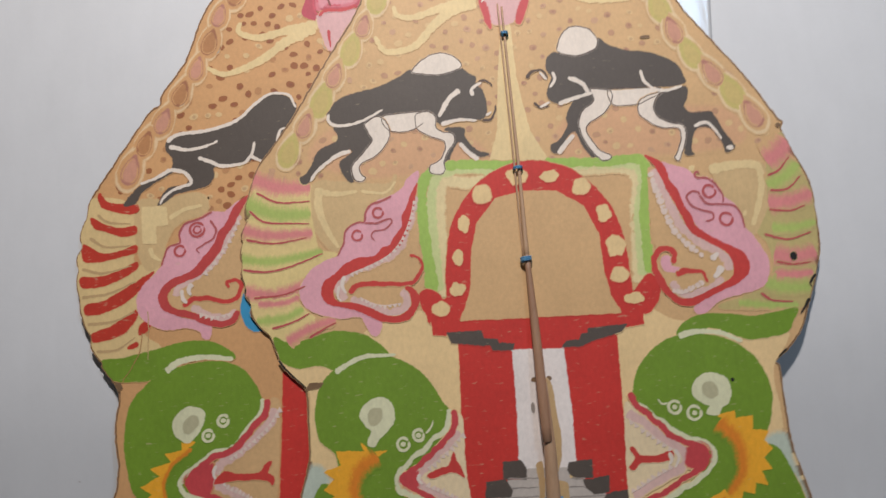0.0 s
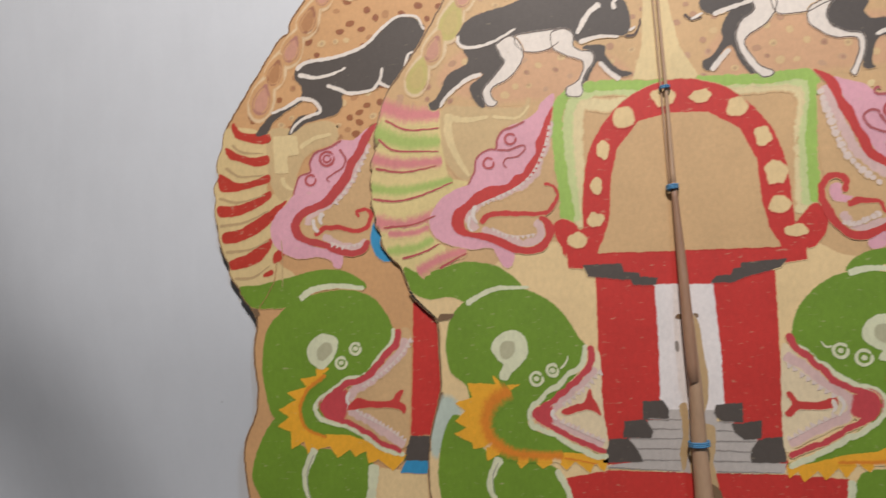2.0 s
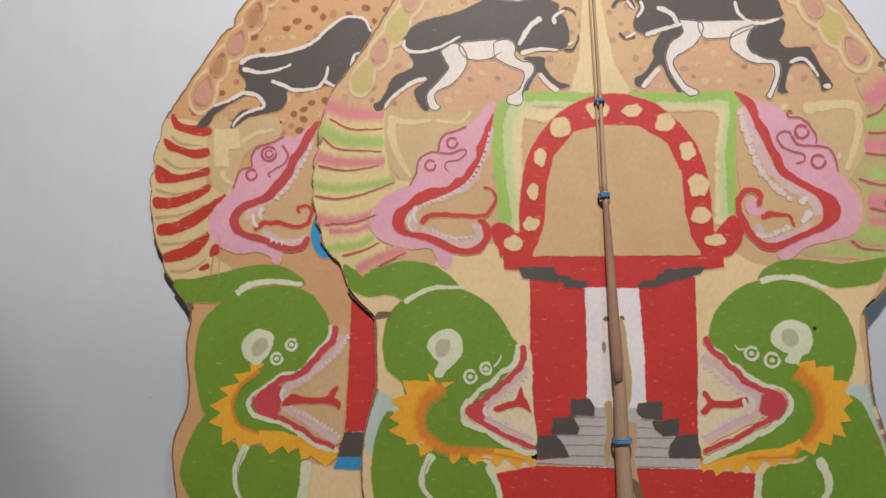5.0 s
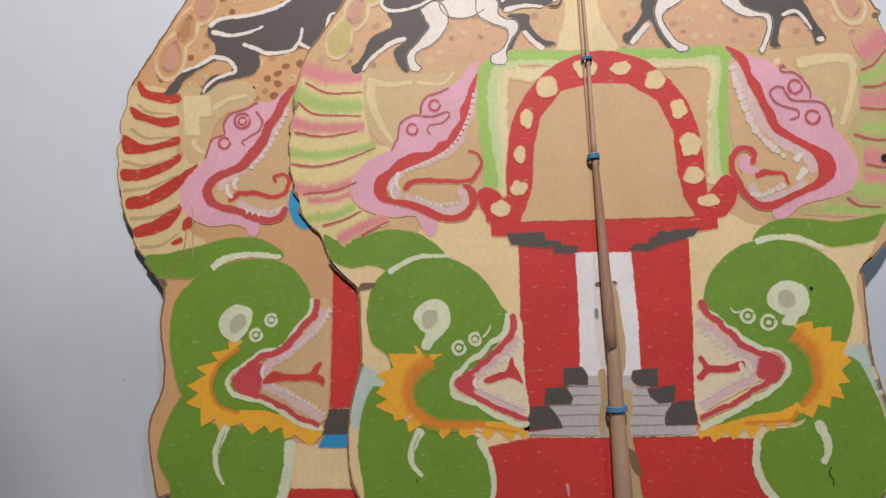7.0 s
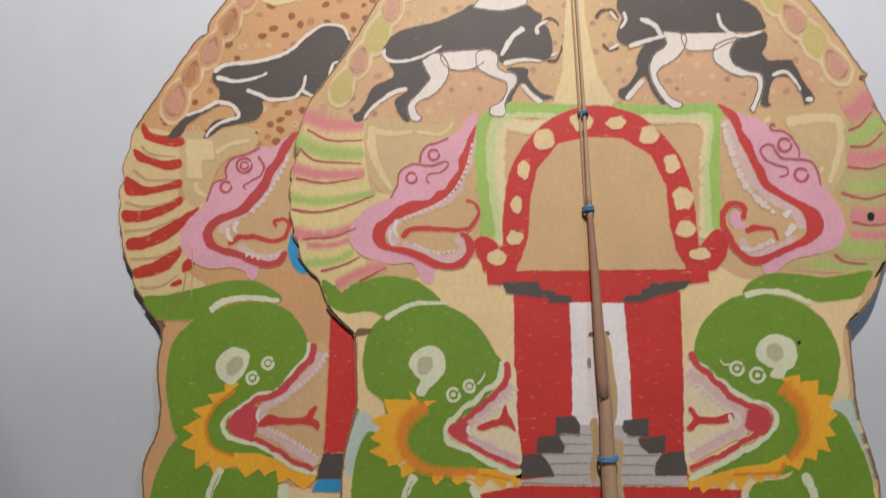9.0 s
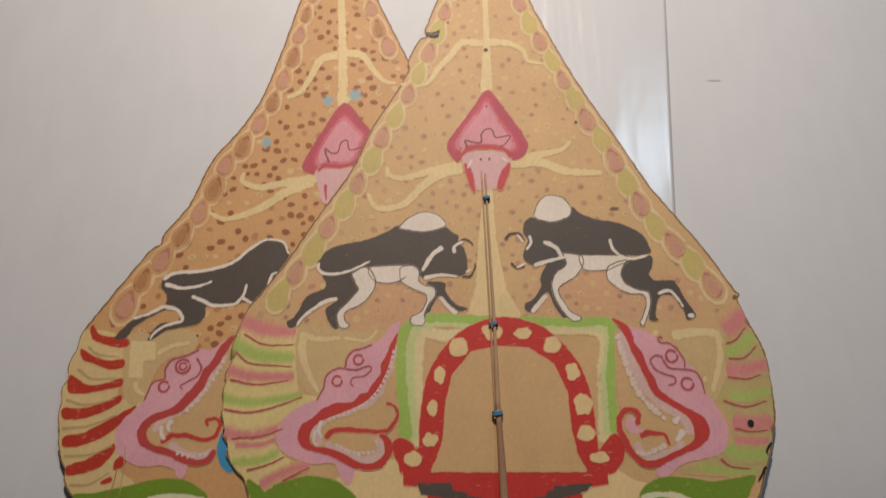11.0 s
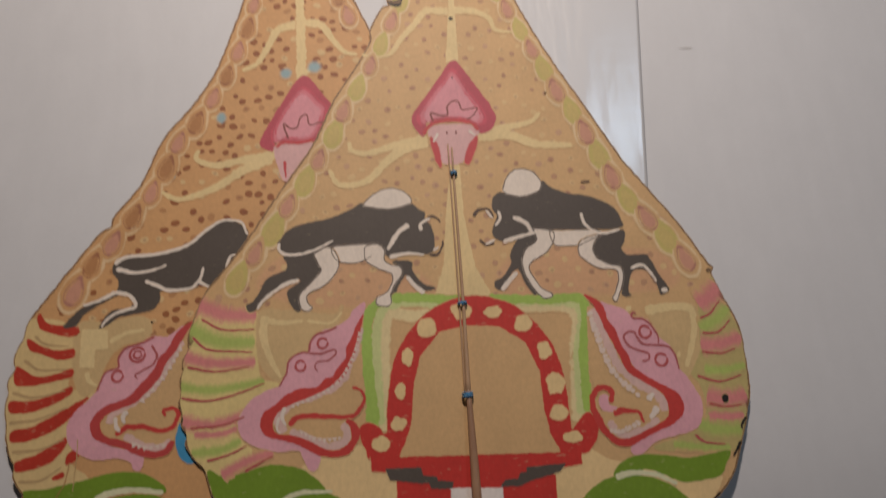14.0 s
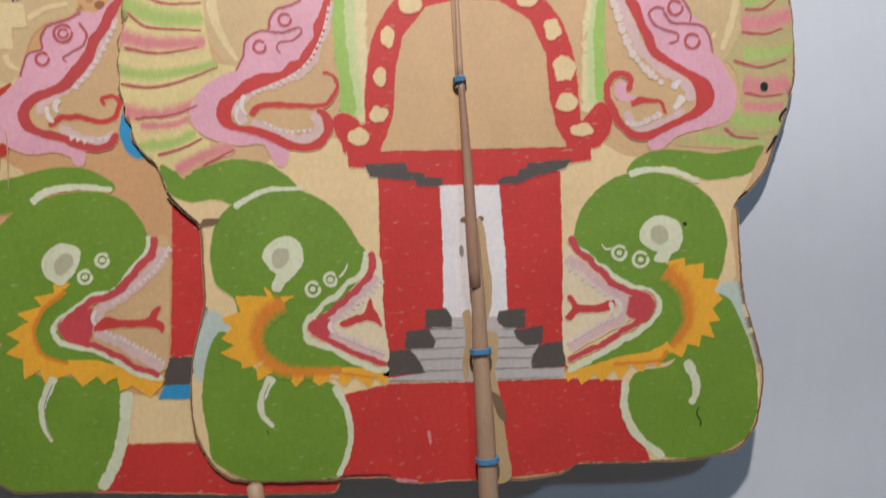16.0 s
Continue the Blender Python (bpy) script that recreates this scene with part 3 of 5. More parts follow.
stroke(front, "shell_stripe", [(241, 237), (260, 233), (283, 236)], 20.0, "PINKS", 3, w1=15.0, soft="SHELL")
stroke(front, "shell_stripe", [(239, 218), (260, 216), (277, 217)], 10.0, "PINKS", 3, w1=7.5, soft="SHELL")
stroke(front, "shell_stripe", [(229, 211), (250, 204), (272, 203)], 14.0, "LEAFG", 3, w1=10.5, soft="SHELL")
stroke(front, "shell_stripe", [(200, 193), (227, 189), (258, 186)], 8.0, "LEAFG", 3, w1=6.0, soft="SHELL")
stroke(front, "shell_line", [(247, 316), (259, 321), (271, 334)], 2.5, "ROSE", 5, w1=1.2, single=True)
stroke(front, "shell_line", [(247, 301), (264, 301), (279, 313)], 2.5, "ROSE", 5, w1=1.2, single=True)
stroke(front, "shell_line", [(243, 282), (263, 279), (279, 283)], 2.5, "ROSE", 5, w1=1.2, single=True)
stroke(front, "shell_line", [(235, 258), (256, 251), (281, 256)], 2.5, "ROSE", 5, w1=1.2, single=True)
stroke(front, "shell_line", [(242, 230), (259, 226), (277, 227)], 2.5, "ROSE", 5, w1=1.2, single=True)
stroke(front, "shell_line", [(223, 201), (233, 193), (253, 190)], 2.5, "ROSE", 5, w1=1.2, single=True)
blob(front, "nail_hole", (260, 234), 3, 3.8, "BLACK", 6)
fill(front, "swash_ground", [(-206, 345), (-182, 346), (-150, 341), (-129, 340), (-123, 348), (-130, 327), (-150, 324), (-158, 308), (-173, 301), (-181, 283), (-188, 277), (-200, 288), (-207, 306)], "SWASHD", 2, single=True, feather=3)
stroke(front, "cream_swash", [(-200, 342), (-202, 322), (-195, 299), (-184, 279)], 9.5, "SWASH", 3, w1=3.5, single=True)
stroke(front, "cream_swash", [(-198, 337), (-183, 334), (-162, 335)], 6, "SWASH", 3, w1=3, single=True)
stroke(front, "cream_swash", [(-159, 335), (-135, 331), (-123, 342)], 3.2, "SWASH", 3, w1=2, single=True)
fill(front, "pink_jaw", [(-100, 350), (-111, 343), (-116, 335), (-127, 328), (-143, 323), (-152, 318), (-156, 311), (-158, 302), (-166, 302), (-174, 298), (-178, 291), (-179, 282), (-187, 270), (-196, 268), (-210, 261), (-218, 253), (-225, 240), (-222, 227), (-212, 218), (-189, 210), (-168, 210), (-162, 202), (-157, 191), (-150, 192), (-147, 202), (-152, 212), (-165, 217), (-188, 222), (-197, 231), (-199, 241), (-192, 251), (-176, 260), (-152, 265), (-133, 275), (-124, 285), (-118, 298), (-113, 311), (-108, 326), (-102, 339)], "PINK", 4, feather=1.6)
fill(front, "mouth", [(-102, 336), (-106, 316), (-111, 300), (-119, 279), (-133, 267), (-155, 259), (-176, 252), (-187, 245), (-188, 233), (-180, 224), (-162, 219), (-141, 210), (-123, 211), (-117, 223), (-120, 234), (-110, 244), (-107, 257), (-105, 299)], "TAN", 4)
stroke(front, "gum", [(-105, 326), (-110, 308), (-116, 292), (-124, 276), (-136, 267), (-154, 260), (-172, 255), (-182, 248), (-186, 238), (-181, 227)], 9.0, "GUMW", 5, soft="edge", single=True)
stroke(front, "gum", [(-176, 227), (-159, 220), (-141, 211), (-125, 214), (-119, 224), (-125, 232)], 7.6, "GUMW", 5, soft="edge", single=True)
fill(front, "red_lip", [(-102, 338), (-109, 326), (-113, 316), (-119, 306), (-120, 295), (-128, 286), (-134, 278), (-141, 276), (-149, 268), (-165, 267), (-178, 263), (-186, 256), (-195, 250), (-201, 246), (-204, 236), (-201, 228), (-193, 223), (-178, 219), (-162, 212), (-150, 205), (-137, 202), (-121, 203), (-112, 213), (-108, 223), (-111, 230), (-119, 236), (-121, 233), (-117, 228), (-116, 218), (-121, 211), (-131, 207), (-144, 210), (-159, 218), (-172, 223), (-185, 225), (-191, 229), (-192, 238), (-187, 246), (-176, 253), (-163, 257), (-147, 263), (-133, 270), (-123, 277), (-117, 287), (-112, 297), (-108, 310), (-105, 323)], "LIP", 6, feather=1.1)
stroke(front, "red_lip", [(-177, 233), (-169, 240), (-156, 241), (-135, 239), (-119, 238), (-111, 241), (-105, 249), (-103, 256), (-107, 263), (-115, 267)], 5.4, "LIP", 6, w1=2.6)
teeth(front, "tooth", [(-107, 321), (-110, 308), (-116, 293), (-125, 278), (-136, 268), (-152, 260), (-168, 255), (-175, 252)], 20, 4.0, "TOOTHS", 7)
teeth(front, "tooth", [(-166, 229), (-154, 222), (-141, 219), (-126, 220)], 9, -4.0, "TOOTHS", 7)
stroke(front, "tooth", [(-180, 251), (-183, 241), (-179, 233)], 4.5, "TOOTH", 7, w1=2, single=True)
stroke(front, "tooth", [(-186, 242), (-188, 231), (-184, 226)], 3, "TOOTH", 7, w1=1.5, single=True)
ring(front, "scroll_line", (-143, 311), 5.0, 2.2, "ROSE", 6)
ring(front, "scroll_line", (-165, 290), 5.0, 2.2, "ROSE", 6)
stroke(front, "scroll_line", [(-128, 327), (-138, 323), (-149, 320), (-155, 313), (-157, 303), (-163, 303), (-171, 300), (-177, 294), (-179, 283), (-186, 271)], 2.2, "SCROLL", 6, w1=1.6, single=True)
stroke(front, "scroll_line", [(-157, 302), (-145, 301), (-132, 304), (-130, 300), (-137, 294), (-148, 293), (-151, 288), (-148, 283)], 2.1, "SCROLL", 6, w1=1.4, single=True)
fill(front, "swash_ground", [(194, 329), (219, 333), (242, 330), (246, 309), (242, 285), (225, 259), (217, 270), (214, 286), (202, 298), (198, 311)], "SWASHD", 2, single=True, feather=3)
stroke(front, "cream_swash", [(190, 327), (217, 330), (238, 327), (240, 309), (233, 286), (225, 267)], 9.5, "SWASH", 3, w1=4.5, single=True)
stroke(front, "cream_swash", [(171, 328), (176, 333)], 6, "SWASH", 3, w1=3.5, single=True)
stroke(front, "cream_swash", [(218, 277), (220, 284)], 4, "SWASH", 3, w1=2.5, single=True)
fill(front, "pink_jaw", [(134, 343), (151, 336), (168, 329), (175, 321), (188, 319), (197, 309), (201, 298), (210, 290), (215, 279), (217, 266), (223, 258), (229, 247), (235, 234), (234, 221), (228, 209), (215, 204), (195, 200), (180, 196), (170, 188), (160, 186), (158, 193), (170, 200), (191, 209), (207, 219), (210, 233), (204, 244), (190, 255), (173, 268), (164, 285), (156, 301), (150, 320), (143, 334)], "PINK", 4, feather=1.6)
fill(front, "mouth", [(130, 333), (139, 324), (150, 289), (163, 264), (189, 249), (198, 236), (198, 221), (176, 209), (150, 202), (137, 210), (132, 226), (145, 236), (146, 250), (129, 253), (127, 285)], "TAN", 4)
stroke(front, "gum", [(135, 333), (142, 310), (148, 291), (155, 273), (168, 258), (184, 247), (195, 236), (196, 224)], 9.0, "GUMW", 5, soft="edge", single=True)
stroke(front, "gum", [(138, 219), (145, 208), (158, 204), (176, 210), (189, 218)], 7.1, "GUMW", 5, soft="edge", single=True)
fill(front, "red_lip", [(128, 347), (136, 344), (144, 338), (148, 328), (149, 320), (156, 309), (159, 296), (166, 282), (169, 272), (176, 265), (190, 255), (202, 248), (212, 241), (216, 230), (213, 220), (205, 214), (196, 210), (185, 206), (170, 200), (157, 194), (144, 196), (135, 203), (128, 212), (124, 223), (131, 223), (134, 214), (140, 206), (149, 201), (160, 202), (176, 208), (191, 214), (199, 220), (201, 228), (199, 238), (194, 245), (182, 253), (168, 262), (161, 271), (157, 283), (152, 296), (146, 310), (142, 323), (136, 337)], "LIP", 6, feather=1.1)
stroke(front, "red_lip", [(126, 222), (124, 235), (125, 245), (132, 251), (141, 251), (145, 245), (143, 236)], 6.4, "LIP", 6, w1=5)
stroke(front, "red_lip", [(143, 226), (157, 228), (169, 224), (174, 216)], 6, "LIP", 6, w1=2.2)
fill(front, "gum", [(132, 242), (138, 244), (141, 239), (140, 234), (153, 229), (142, 228), (133, 231)], "PINK", 5, single=True, feather=2)
teeth_row(front, "tooth", [(131, 329), (135, 311), (140, 292), (146, 273), (155, 258), (166, 247), (173, 241)], 18, 2.7)
teeth_row(front, "tooth", [(138, 211), (146, 208), (156, 210), (169, 216)], 8, 2.3)
stroke(front, "tooth", [(181, 236), (183, 240), (188, 243)], 6.5, "TOOTH", 7, w1=4, single=True)
stroke(front, "tooth", [(189, 230), (185, 224), (180, 219)], 7, "TOOTH", 7, w1=4, single=True)
ring(front, "scroll_line", (187, 305), 6.0, 2.6, "ROSE", 6)
ring(front, "scroll_line", (200, 276), 6.2, 2.4, "ROSE", 6)
stroke(front, "scroll_line", [(180, 324), (178, 326), (175, 324), (177, 320), (188, 318), (196, 309), (200, 299), (199, 292)], 2.3, "SCROLL", 6, w1=1.6, single=True)
stroke(front, "scroll_line", [(177, 301), (176, 305), (169, 306), (164, 301), (168, 292), (177, 287), (187, 283), (187, 277), (179, 275)], 2.3, "SCROLL", 6, w1=2, single=True)
stroke(front, "scroll_line", [(177, 302), (183, 293), (198, 291), (210, 288), (215, 279), (217, 265)], 2.5, "SCROLL", 6, w1=1.6, single=True)
fill(front, "green_tail", [(-252, 196), (-239, 190), (-221, 191), (-197, 197), (-176, 195), (-160, 189), (-143, 172), (-167, 169), (-194, 161), (-209, 166), (-230, 165), (-245, 172), (-250, 183)], "GREEN", 3)
fill(front, "green_body", [(-214, 54), (-226, 28), (-230, -4), (-227, -30), (-224, -51), (-200, -67), (-169, -72), (-141, -72), (-123, -71), (-113, -55), (-111, -31), (-114, -9), (-121, 3), (-120, 4), (-145, 15), (-186, 23), (-200, 49)], "GREEN", 3)
fill(front, "green_head", [(-194, 161), (-167, 171), (-141, 169), (-115, 154), (-101, 136), (-94, 122), (-87, 112), (-92, 96), (-115, 72), (-141, 58), (-145, 49), (-141, 40), (-113, 30), (-79, 14), (-80, 9), (-114, 15), (-155, 15), (-181, 25), (-195, 49), (-198, 80), (-212, 95), (-216, 119), (-210, 145)], "GREEN", 4)
stroke(front, "cream_collar", [(-195, 158), (-180, 166), (-164, 171), (-135, 170)], 5.2, "PALEG", 5, w1=2.6)
fill(front, "orange_mane", [(-150, 81), (-164, 81), (-174, 90), (-171, 82), (-198, 84), (-194, 71), (-210, 66), (-201, 59), (-211, 50), (-201, 43), (-213, 38), (-197, 30), (-196, 24), (-184, 26), (-184, 13), (-170, 21), (-161, 17), (-153, 6), (-143, 14), (-133, 5), (-121, 13), (-112, 4), (-104, 11), (-92, 1), (-87, 10), (-79, 2), (-76, 13), (-94, 17), (-118, 19), (-143, 22), (-163, 25), (-175, 32), (-181, 45), (-179, 58), (-170, 68), (-160, 76)], "ORANGE", 5, smooth=False, feather=1.2)
fill(front, "eye", [(-159, 130), (-170, 123), (-173, 114), (-167, 105), (-163, 100), (-167, 93), (-167, 88), (-161, 86), (-156, 93), (-148, 100), (-141, 110), (-142, 123), (-149, 130)], "PALEG", 6, feather=1.5)
fill(front, "eye", [(-165, 116), (-160, 121), (-153, 120), (-153, 113), (-158, 106), (-164, 107)], "EYEGREY", 7, feather=2)
ring(front, "nostril", (-134, 86), 5.6, 2.7, "PALEG", 6)
blob(front, "nostril", (-134, 86), 2.3, 2.0, "PALEG", 6, single=False)
ring(front, "nostril", (-119, 93), 5.2, 2.7, "PALEG", 6)
blob(front, "nostril", (-119, 93), 2.3, 2.0, "PALEG", 6, single=False)
stroke(front, "nostril", [(-112, 94), (-106, 100), (-104, 106)], 2.4, "PALEG", 6, w1=0.9)
stroke(front, "orange_shade", [(-159, 77), (-176, 66), (-183, 49), (-178, 32), (-158, 19), (-114, 16)], 13.200000000000001, "ORANGE2", 6, w1=6.6, soft="ORANGE", single=True)
fill(front, "mouth", [(-81, 110), (-76, 103), (-77, 63), (-76, 22), (-98, 31), (-121, 43), (-130, 52), (-116, 64), (-94, 82), (-84, 95)], "CREAM2", 6)
stroke(front, "white_lip", [(-88, 116), (-88, 106), (-94, 96), (-104, 89), (-114, 80), (-125, 72), (-135, 65), (-140, 61), (-142, 53), (-141, 44), (-132, 40), (-120, 34), (-108, 26), (-96, 20), (-84, 15), (-75, 15)], 4.6, "PALEG", 6)
stroke(front, "gum", [(-80, 94), (-93, 81), (-109, 69), (-119, 60), (-125, 53), (-116, 45), (-97, 35), (-78, 25)], 7.5, "GUMW", 7, soft="edge", single=True)
fill(front, "red_lip", [(-139, 53), (-131, 60), (-123, 63), (-123, 53), (-124, 43), (-132, 45)], "ROSERED", 7.6, feather=4)
stroke(front, "red_lip", [(-85, 115), (-82, 106), (-86, 95), (-97, 84), (-109, 74), (-120, 67), (-131, 59), (-137, 53), (-131, 46), (-119, 40), (-105, 32), (-91, 24), (-76, 19)], 5.8, "ROSERED", 8, w1=4.6)
teeth(front, "tooth", [(-76, 93), (-87, 82), (-100, 71), (-113, 63)], 9, 4.8, "TOOTHS", 9)
teeth(front, "tooth", [(-116, 46), (-102, 39), (-90, 33), (-77, 27)], 9, 4.8, "TOOTHS", 9)
stroke(front, "tooth", [(-120, 58), (-122, 53), (-118, 48)], 3.6, "TOOTH", 9, w1=1.8, single=True)
fill(front, "tongue", [(-113, 56), (-101, 61), (-92, 63), (-87, 74), (-85, 66), (-82, 61), (-79, 52), (-85, 56), (-93, 57), (-109, 53)], "LIP", 9, single=True)
stroke(front, "cream_curl", [(-172, 16), (-182, -3), (-182, -16), (-173, -27)], 8.1, "PALEG", 5, w1=3.38)
stroke(front, "cream_belly", [(-122, 4), (-113, -14), (-110, -38), (-115, -57), (-123, -72)], 5.5, "PALEG", 4, w1=4)
fill(front, "green_tail", [(138, 166), (145, 178), (166, 185), (189, 183), (212, 179), (243, 182), (256, 183), (250, 172), (241, 161), (219, 158), (205, 158), (191, 163), (168, 172)], "GREEN", 3)
fill(front, "green_body", [(165, 2), (178, 26), (206, 58), (219, 53), (230, 26), (236, 6), (238, -21), (235, -46), (223, -66), (196, -77), (161, -77), (143, -67), (129, -42), (126, -20), (135, -3)], "GREEN", 3)
fill(front, "green_head", [(89, 106), (92, 130), (108, 152), (132, 165), (162, 166), (190, 156), (210, 137), (219, 107), (212, 77), (200, 63), (193, 33), (164, 6), (119, 6), (78, 0), (75, 5), (110, 18), (147, 41), (154, 55), (149, 65), (125, 77), (106, 94)], "GREEN", 4)
stroke(front, "cream_collar", [(138, 166), (157, 169), (178, 166), (199, 156)], 5.85, "PALEG", 5, w1=3.25)
fill(front, "orange_mane", [(165, 89), (181, 92), (182, 85), (198, 86), (196, 74), (211, 71), (205, 63), (212, 55), (203, 48), (209, 37), (199, 36), (203, 23), (192, 26), (190, 16), (180, 19), (174, 8), (165, 13), (154, 1), (146, 7), (139, -2), (131, 5), (120, -7), (115, 2), (104, -8), (98, 0), (87, -9), (82, -1), (75, -6), (74, 4), (93, 5), (123, 12), (147, 14), (167, 23), (176, 37), (184, 49), (186, 65), (179, 80)], "ORANGE", 5, smooth=False, feather=1.2)
fill(front, "eye", [(162, 129), (152, 126), (145, 117), (146, 108), (153, 102), (159, 99), (156, 92), (166, 90), (170, 96), (177, 100), (181, 110), (178, 122), (171, 127)], "PALEG", 6, feather=1.5)
fill(front, "eye", [(156, 119), (164, 120), (168, 114), (167, 108), (160, 106), (155, 111)], "EYEGREY", 7, feather=2)
ring(front, "nostril", (126, 100), 5.8, 2.7, "PALEG", 6)
blob(front, "nostril", (126, 100), 2.3, 2.0, "PALEG", 6, single=False)
ring(front, "nostril", (144, 93), 6.2, 2.7, "PALEG", 6)
blob(front, "nostril", (144, 93), 2.3, 2.0, "PALEG", 6, single=False)
stroke(front, "nostril", [(120, 104), (114, 104), (111, 109)], 2.4, "PALEG", 6, w1=0.9)
stroke(front, "orange_shade", [(165, 83), (179, 67), (183, 51), (180, 34), (166, 17)], 13.200000000000001, "ORANGE2", 6, w1=6.6, soft="ORANGE", single=True)
fill(front, "mouth", [(80, 106), (94, 93), (114, 74), (134, 60), (135, 47), (114, 35), (89, 24), (74, 19)], "CREAM2", 6)
stroke(front, "white_lip", [(83, 112), (91, 105), (103, 95), (120, 80), (136, 70), (150, 67), (156, 61), (157, 51), (151, 42), (139, 33), (118, 22), (98, 12), (83, 5), (75, 3)], 4.6, "PALEG", 6)
stroke(front, "gum", [(81, 99), (98, 86), (116, 70), (130, 57), (127, 46), (105, 35), (77, 23)], 8, "GUMW", 7, soft="edge", single=True)
fill(front, "red_lip", [(136, 65), (149, 64), (154, 56), (151, 47), (142, 42), (131, 46), (132, 56)], "ROSERED", 7.6, feather=4)
stroke(front, "red_lip", [(85, 117), (88, 106), (103, 91), (119, 75), (133, 66), (148, 61), (150, 51), (142, 42), (124, 33), (104, 23), (84, 15), (76, 12)], 5.8, "ROSERED", 8, w1=4.6)
teeth(front, "tooth", [(81, 93), (98, 79), (109, 70), (120, 62)], 8, -4.8, "TOOTHS", 9)
teeth(front, "tooth", [(118, 45), (100, 37), (85, 29), (76, 25)], 8, -4.8, "TOOTHS", 9)
stroke(front, "tooth", [(121, 62), (124, 53), (119, 45)], 3.6, "TOOTH", 9, w1=1.8, single=True)
stroke(front, "tooth", [(116, 59), (117, 52), (114, 48)], 3.6, "TOOTH", 9, w1=1.8, single=True)
fill(front, "tongue", [(117, 60), (104, 57), (89, 58), (82, 66), (79, 65), (83, 56), (77, 48), (81, 46), (89, 52), (106, 51), (118, 54)], "LIP", 9, single=True)
stroke(front, "cream_curl", [(178, 5), (185, -13), (184, -25), (179, -33)], 8.78, "PALEG", 5, w1=5.4)
stroke(front, "cream_belly", [(125, -9), (122, -32), (130, -54), (154, -77)], 6.5, "PALEG", 4, w1=6)
stroke(front, "crack", [(187, -35), (184, -41), (187, -48), (186, -53)], 0.8, "BLACK", 6, w1=1.2, single=True)
blob(front, "nail_hole", (184, 121), 1.6, 1.6, "BLACK", 6)
stroke(front, "crack", [(-179, -28), (-178, -33)], 0.8, "BLACK", 6, single=True)
fill(front, "tree_trunk", [(-2, 499), (-11, 437), (-16, 387), (-29, 349), (-8, 347), (33, 348), (16, 383), (8, 437), (7, 499)], "SWASH", 2, smooth=False, single=True, feather=1.2)
fill(front, "tree_trunk", [(10, 799), (8, 696), (0, 623), (14, 624), (14, 692), (15, 799)], "SWASH", 2, smooth=False, single=True, feather=1.2)
fill(front, "tree_trunk", [(4, 824), (14, 829), (31, 838), (19, 804), (12, 789), (7, 804)], "SWASH", 2, single=True, feather=1.2)
stroke(front, "tree_branch", [(7, 689), (-19, 691), (-34, 673), (-49, 656), (-62, 637), (-78, 633), (-95, 636)], 9.8, "SWASH", 2, w1=3.5, single=True)
stroke(front, "tree_branch", [(11, 691), (37, 689), (54, 679), (60, 664), (81, 660)], 9.8, "SWASH", 2, w1=2.8, single=True)
stroke(front, "tree_branch", [(-26, 531), (-65, 522), (-93, 515), (-109, 519), (-112, 530)], 11.2, "SWASH", 2, w1=4.2, single=True)
stroke(front, "tree_branch", [(-26, 526), (-53, 518), (-72, 504), (-94, 483), (-123, 480), (-134, 498)], 12.6, "SWASH", 2, w1=4.2, single=True)
stroke(front, "tree_branch", [(29, 535), (61, 540), (90, 546), (102, 557)], 11.2, "SWASH", 2, w1=3.5, single=True)
stroke(front, "tree_branch", [(29, 531), (64, 531), (94, 519), (134, 516)], 14.0, "SWASH", 2, w1=5.6, single=True)
fill(front, "flower_bud", [(4, 622), (12, 623), (30, 594), (45, 569), (51, 552), (45, 539), (33, 534), (29, 543), (-1, 550), (-25, 547), (-30, 533), (-38, 542), (-41, 557), (-27, 578), (-8, 604)], "BUDEDGE", 3, feather=2)
fill(front, "flower_bud", [(7, 613), (21, 588), (36, 563), (40, 549), (33, 545), (27, 550), (-1, 554), (-25, 552), (-32, 547), (-35, 557), (-19, 581), (-5, 599)], "BUDRIM", 4.0, feather=4)
fill(front, "flower_bud", [(7, 608), (19, 586), (33, 563), (36, 551), (30, 547), (25, 552), (-1, 555), (-22, 553), (-28, 549), (-31, 558), (-17, 580), (-4, 596)], "BUDSHADE", 4.9, feather=4)
fill(front, "flower_bud", [(6, 603), (17, 583), (29, 564), (32, 553), (27, 550), (22, 554), (0, 557), (-19, 555), (-24, 551), (-26, 559), (-14, 578), (-3, 592)], "BUD", 5.8, feather=4)
fill(front, "bud_root", [(-23, 542), (2, 545), (29, 541), (26, 522), (12, 502), (-10, 501), (-20, 523)], "GUM", 3, single=True, feather=3)
fill(front, "bud_root", [(-22, 530), (-15, 519), (-13, 496), (-18, 506)], "ROSERED", 4, single=True, feather=3)
fill(front, "bud_root", [(29, 530), (25, 514), (18, 499), (14, 500), (19, 518)], "ROSERED", 4, single=True, feather=3)
stroke(front, "bud_root", [(-14, 536), (-20, 525)], 3, "TOOTH", 5, w1=1.5, single=True)
stroke(front, "bud_root", [(20, 538), (28, 531)], 3, "TOOTH", 5, w1=1.5, single=True)
stroke(front, "bud_root", [(-30, 534), (-25, 543), (-17, 548), (2, 551), (24, 547), (31, 537)], 4, "ROSERED", 5, single=True)
stroke(front, "bud_outline", [(-18, 550), (-21, 560), (-10, 557), (-2, 558), (-2, 567), (4, 574), (11, 573), (15, 563), (31, 565), (26, 555), (18, 551)], 2.08, "MAROON", 6, w1=1.3)
blob(front, "nail_hole", (6, 603), 0.9, 0.9, "BLACK", 6)
blob(front, "nail_hole", (9, 680), 2.4, 2, "BLACK", 6)
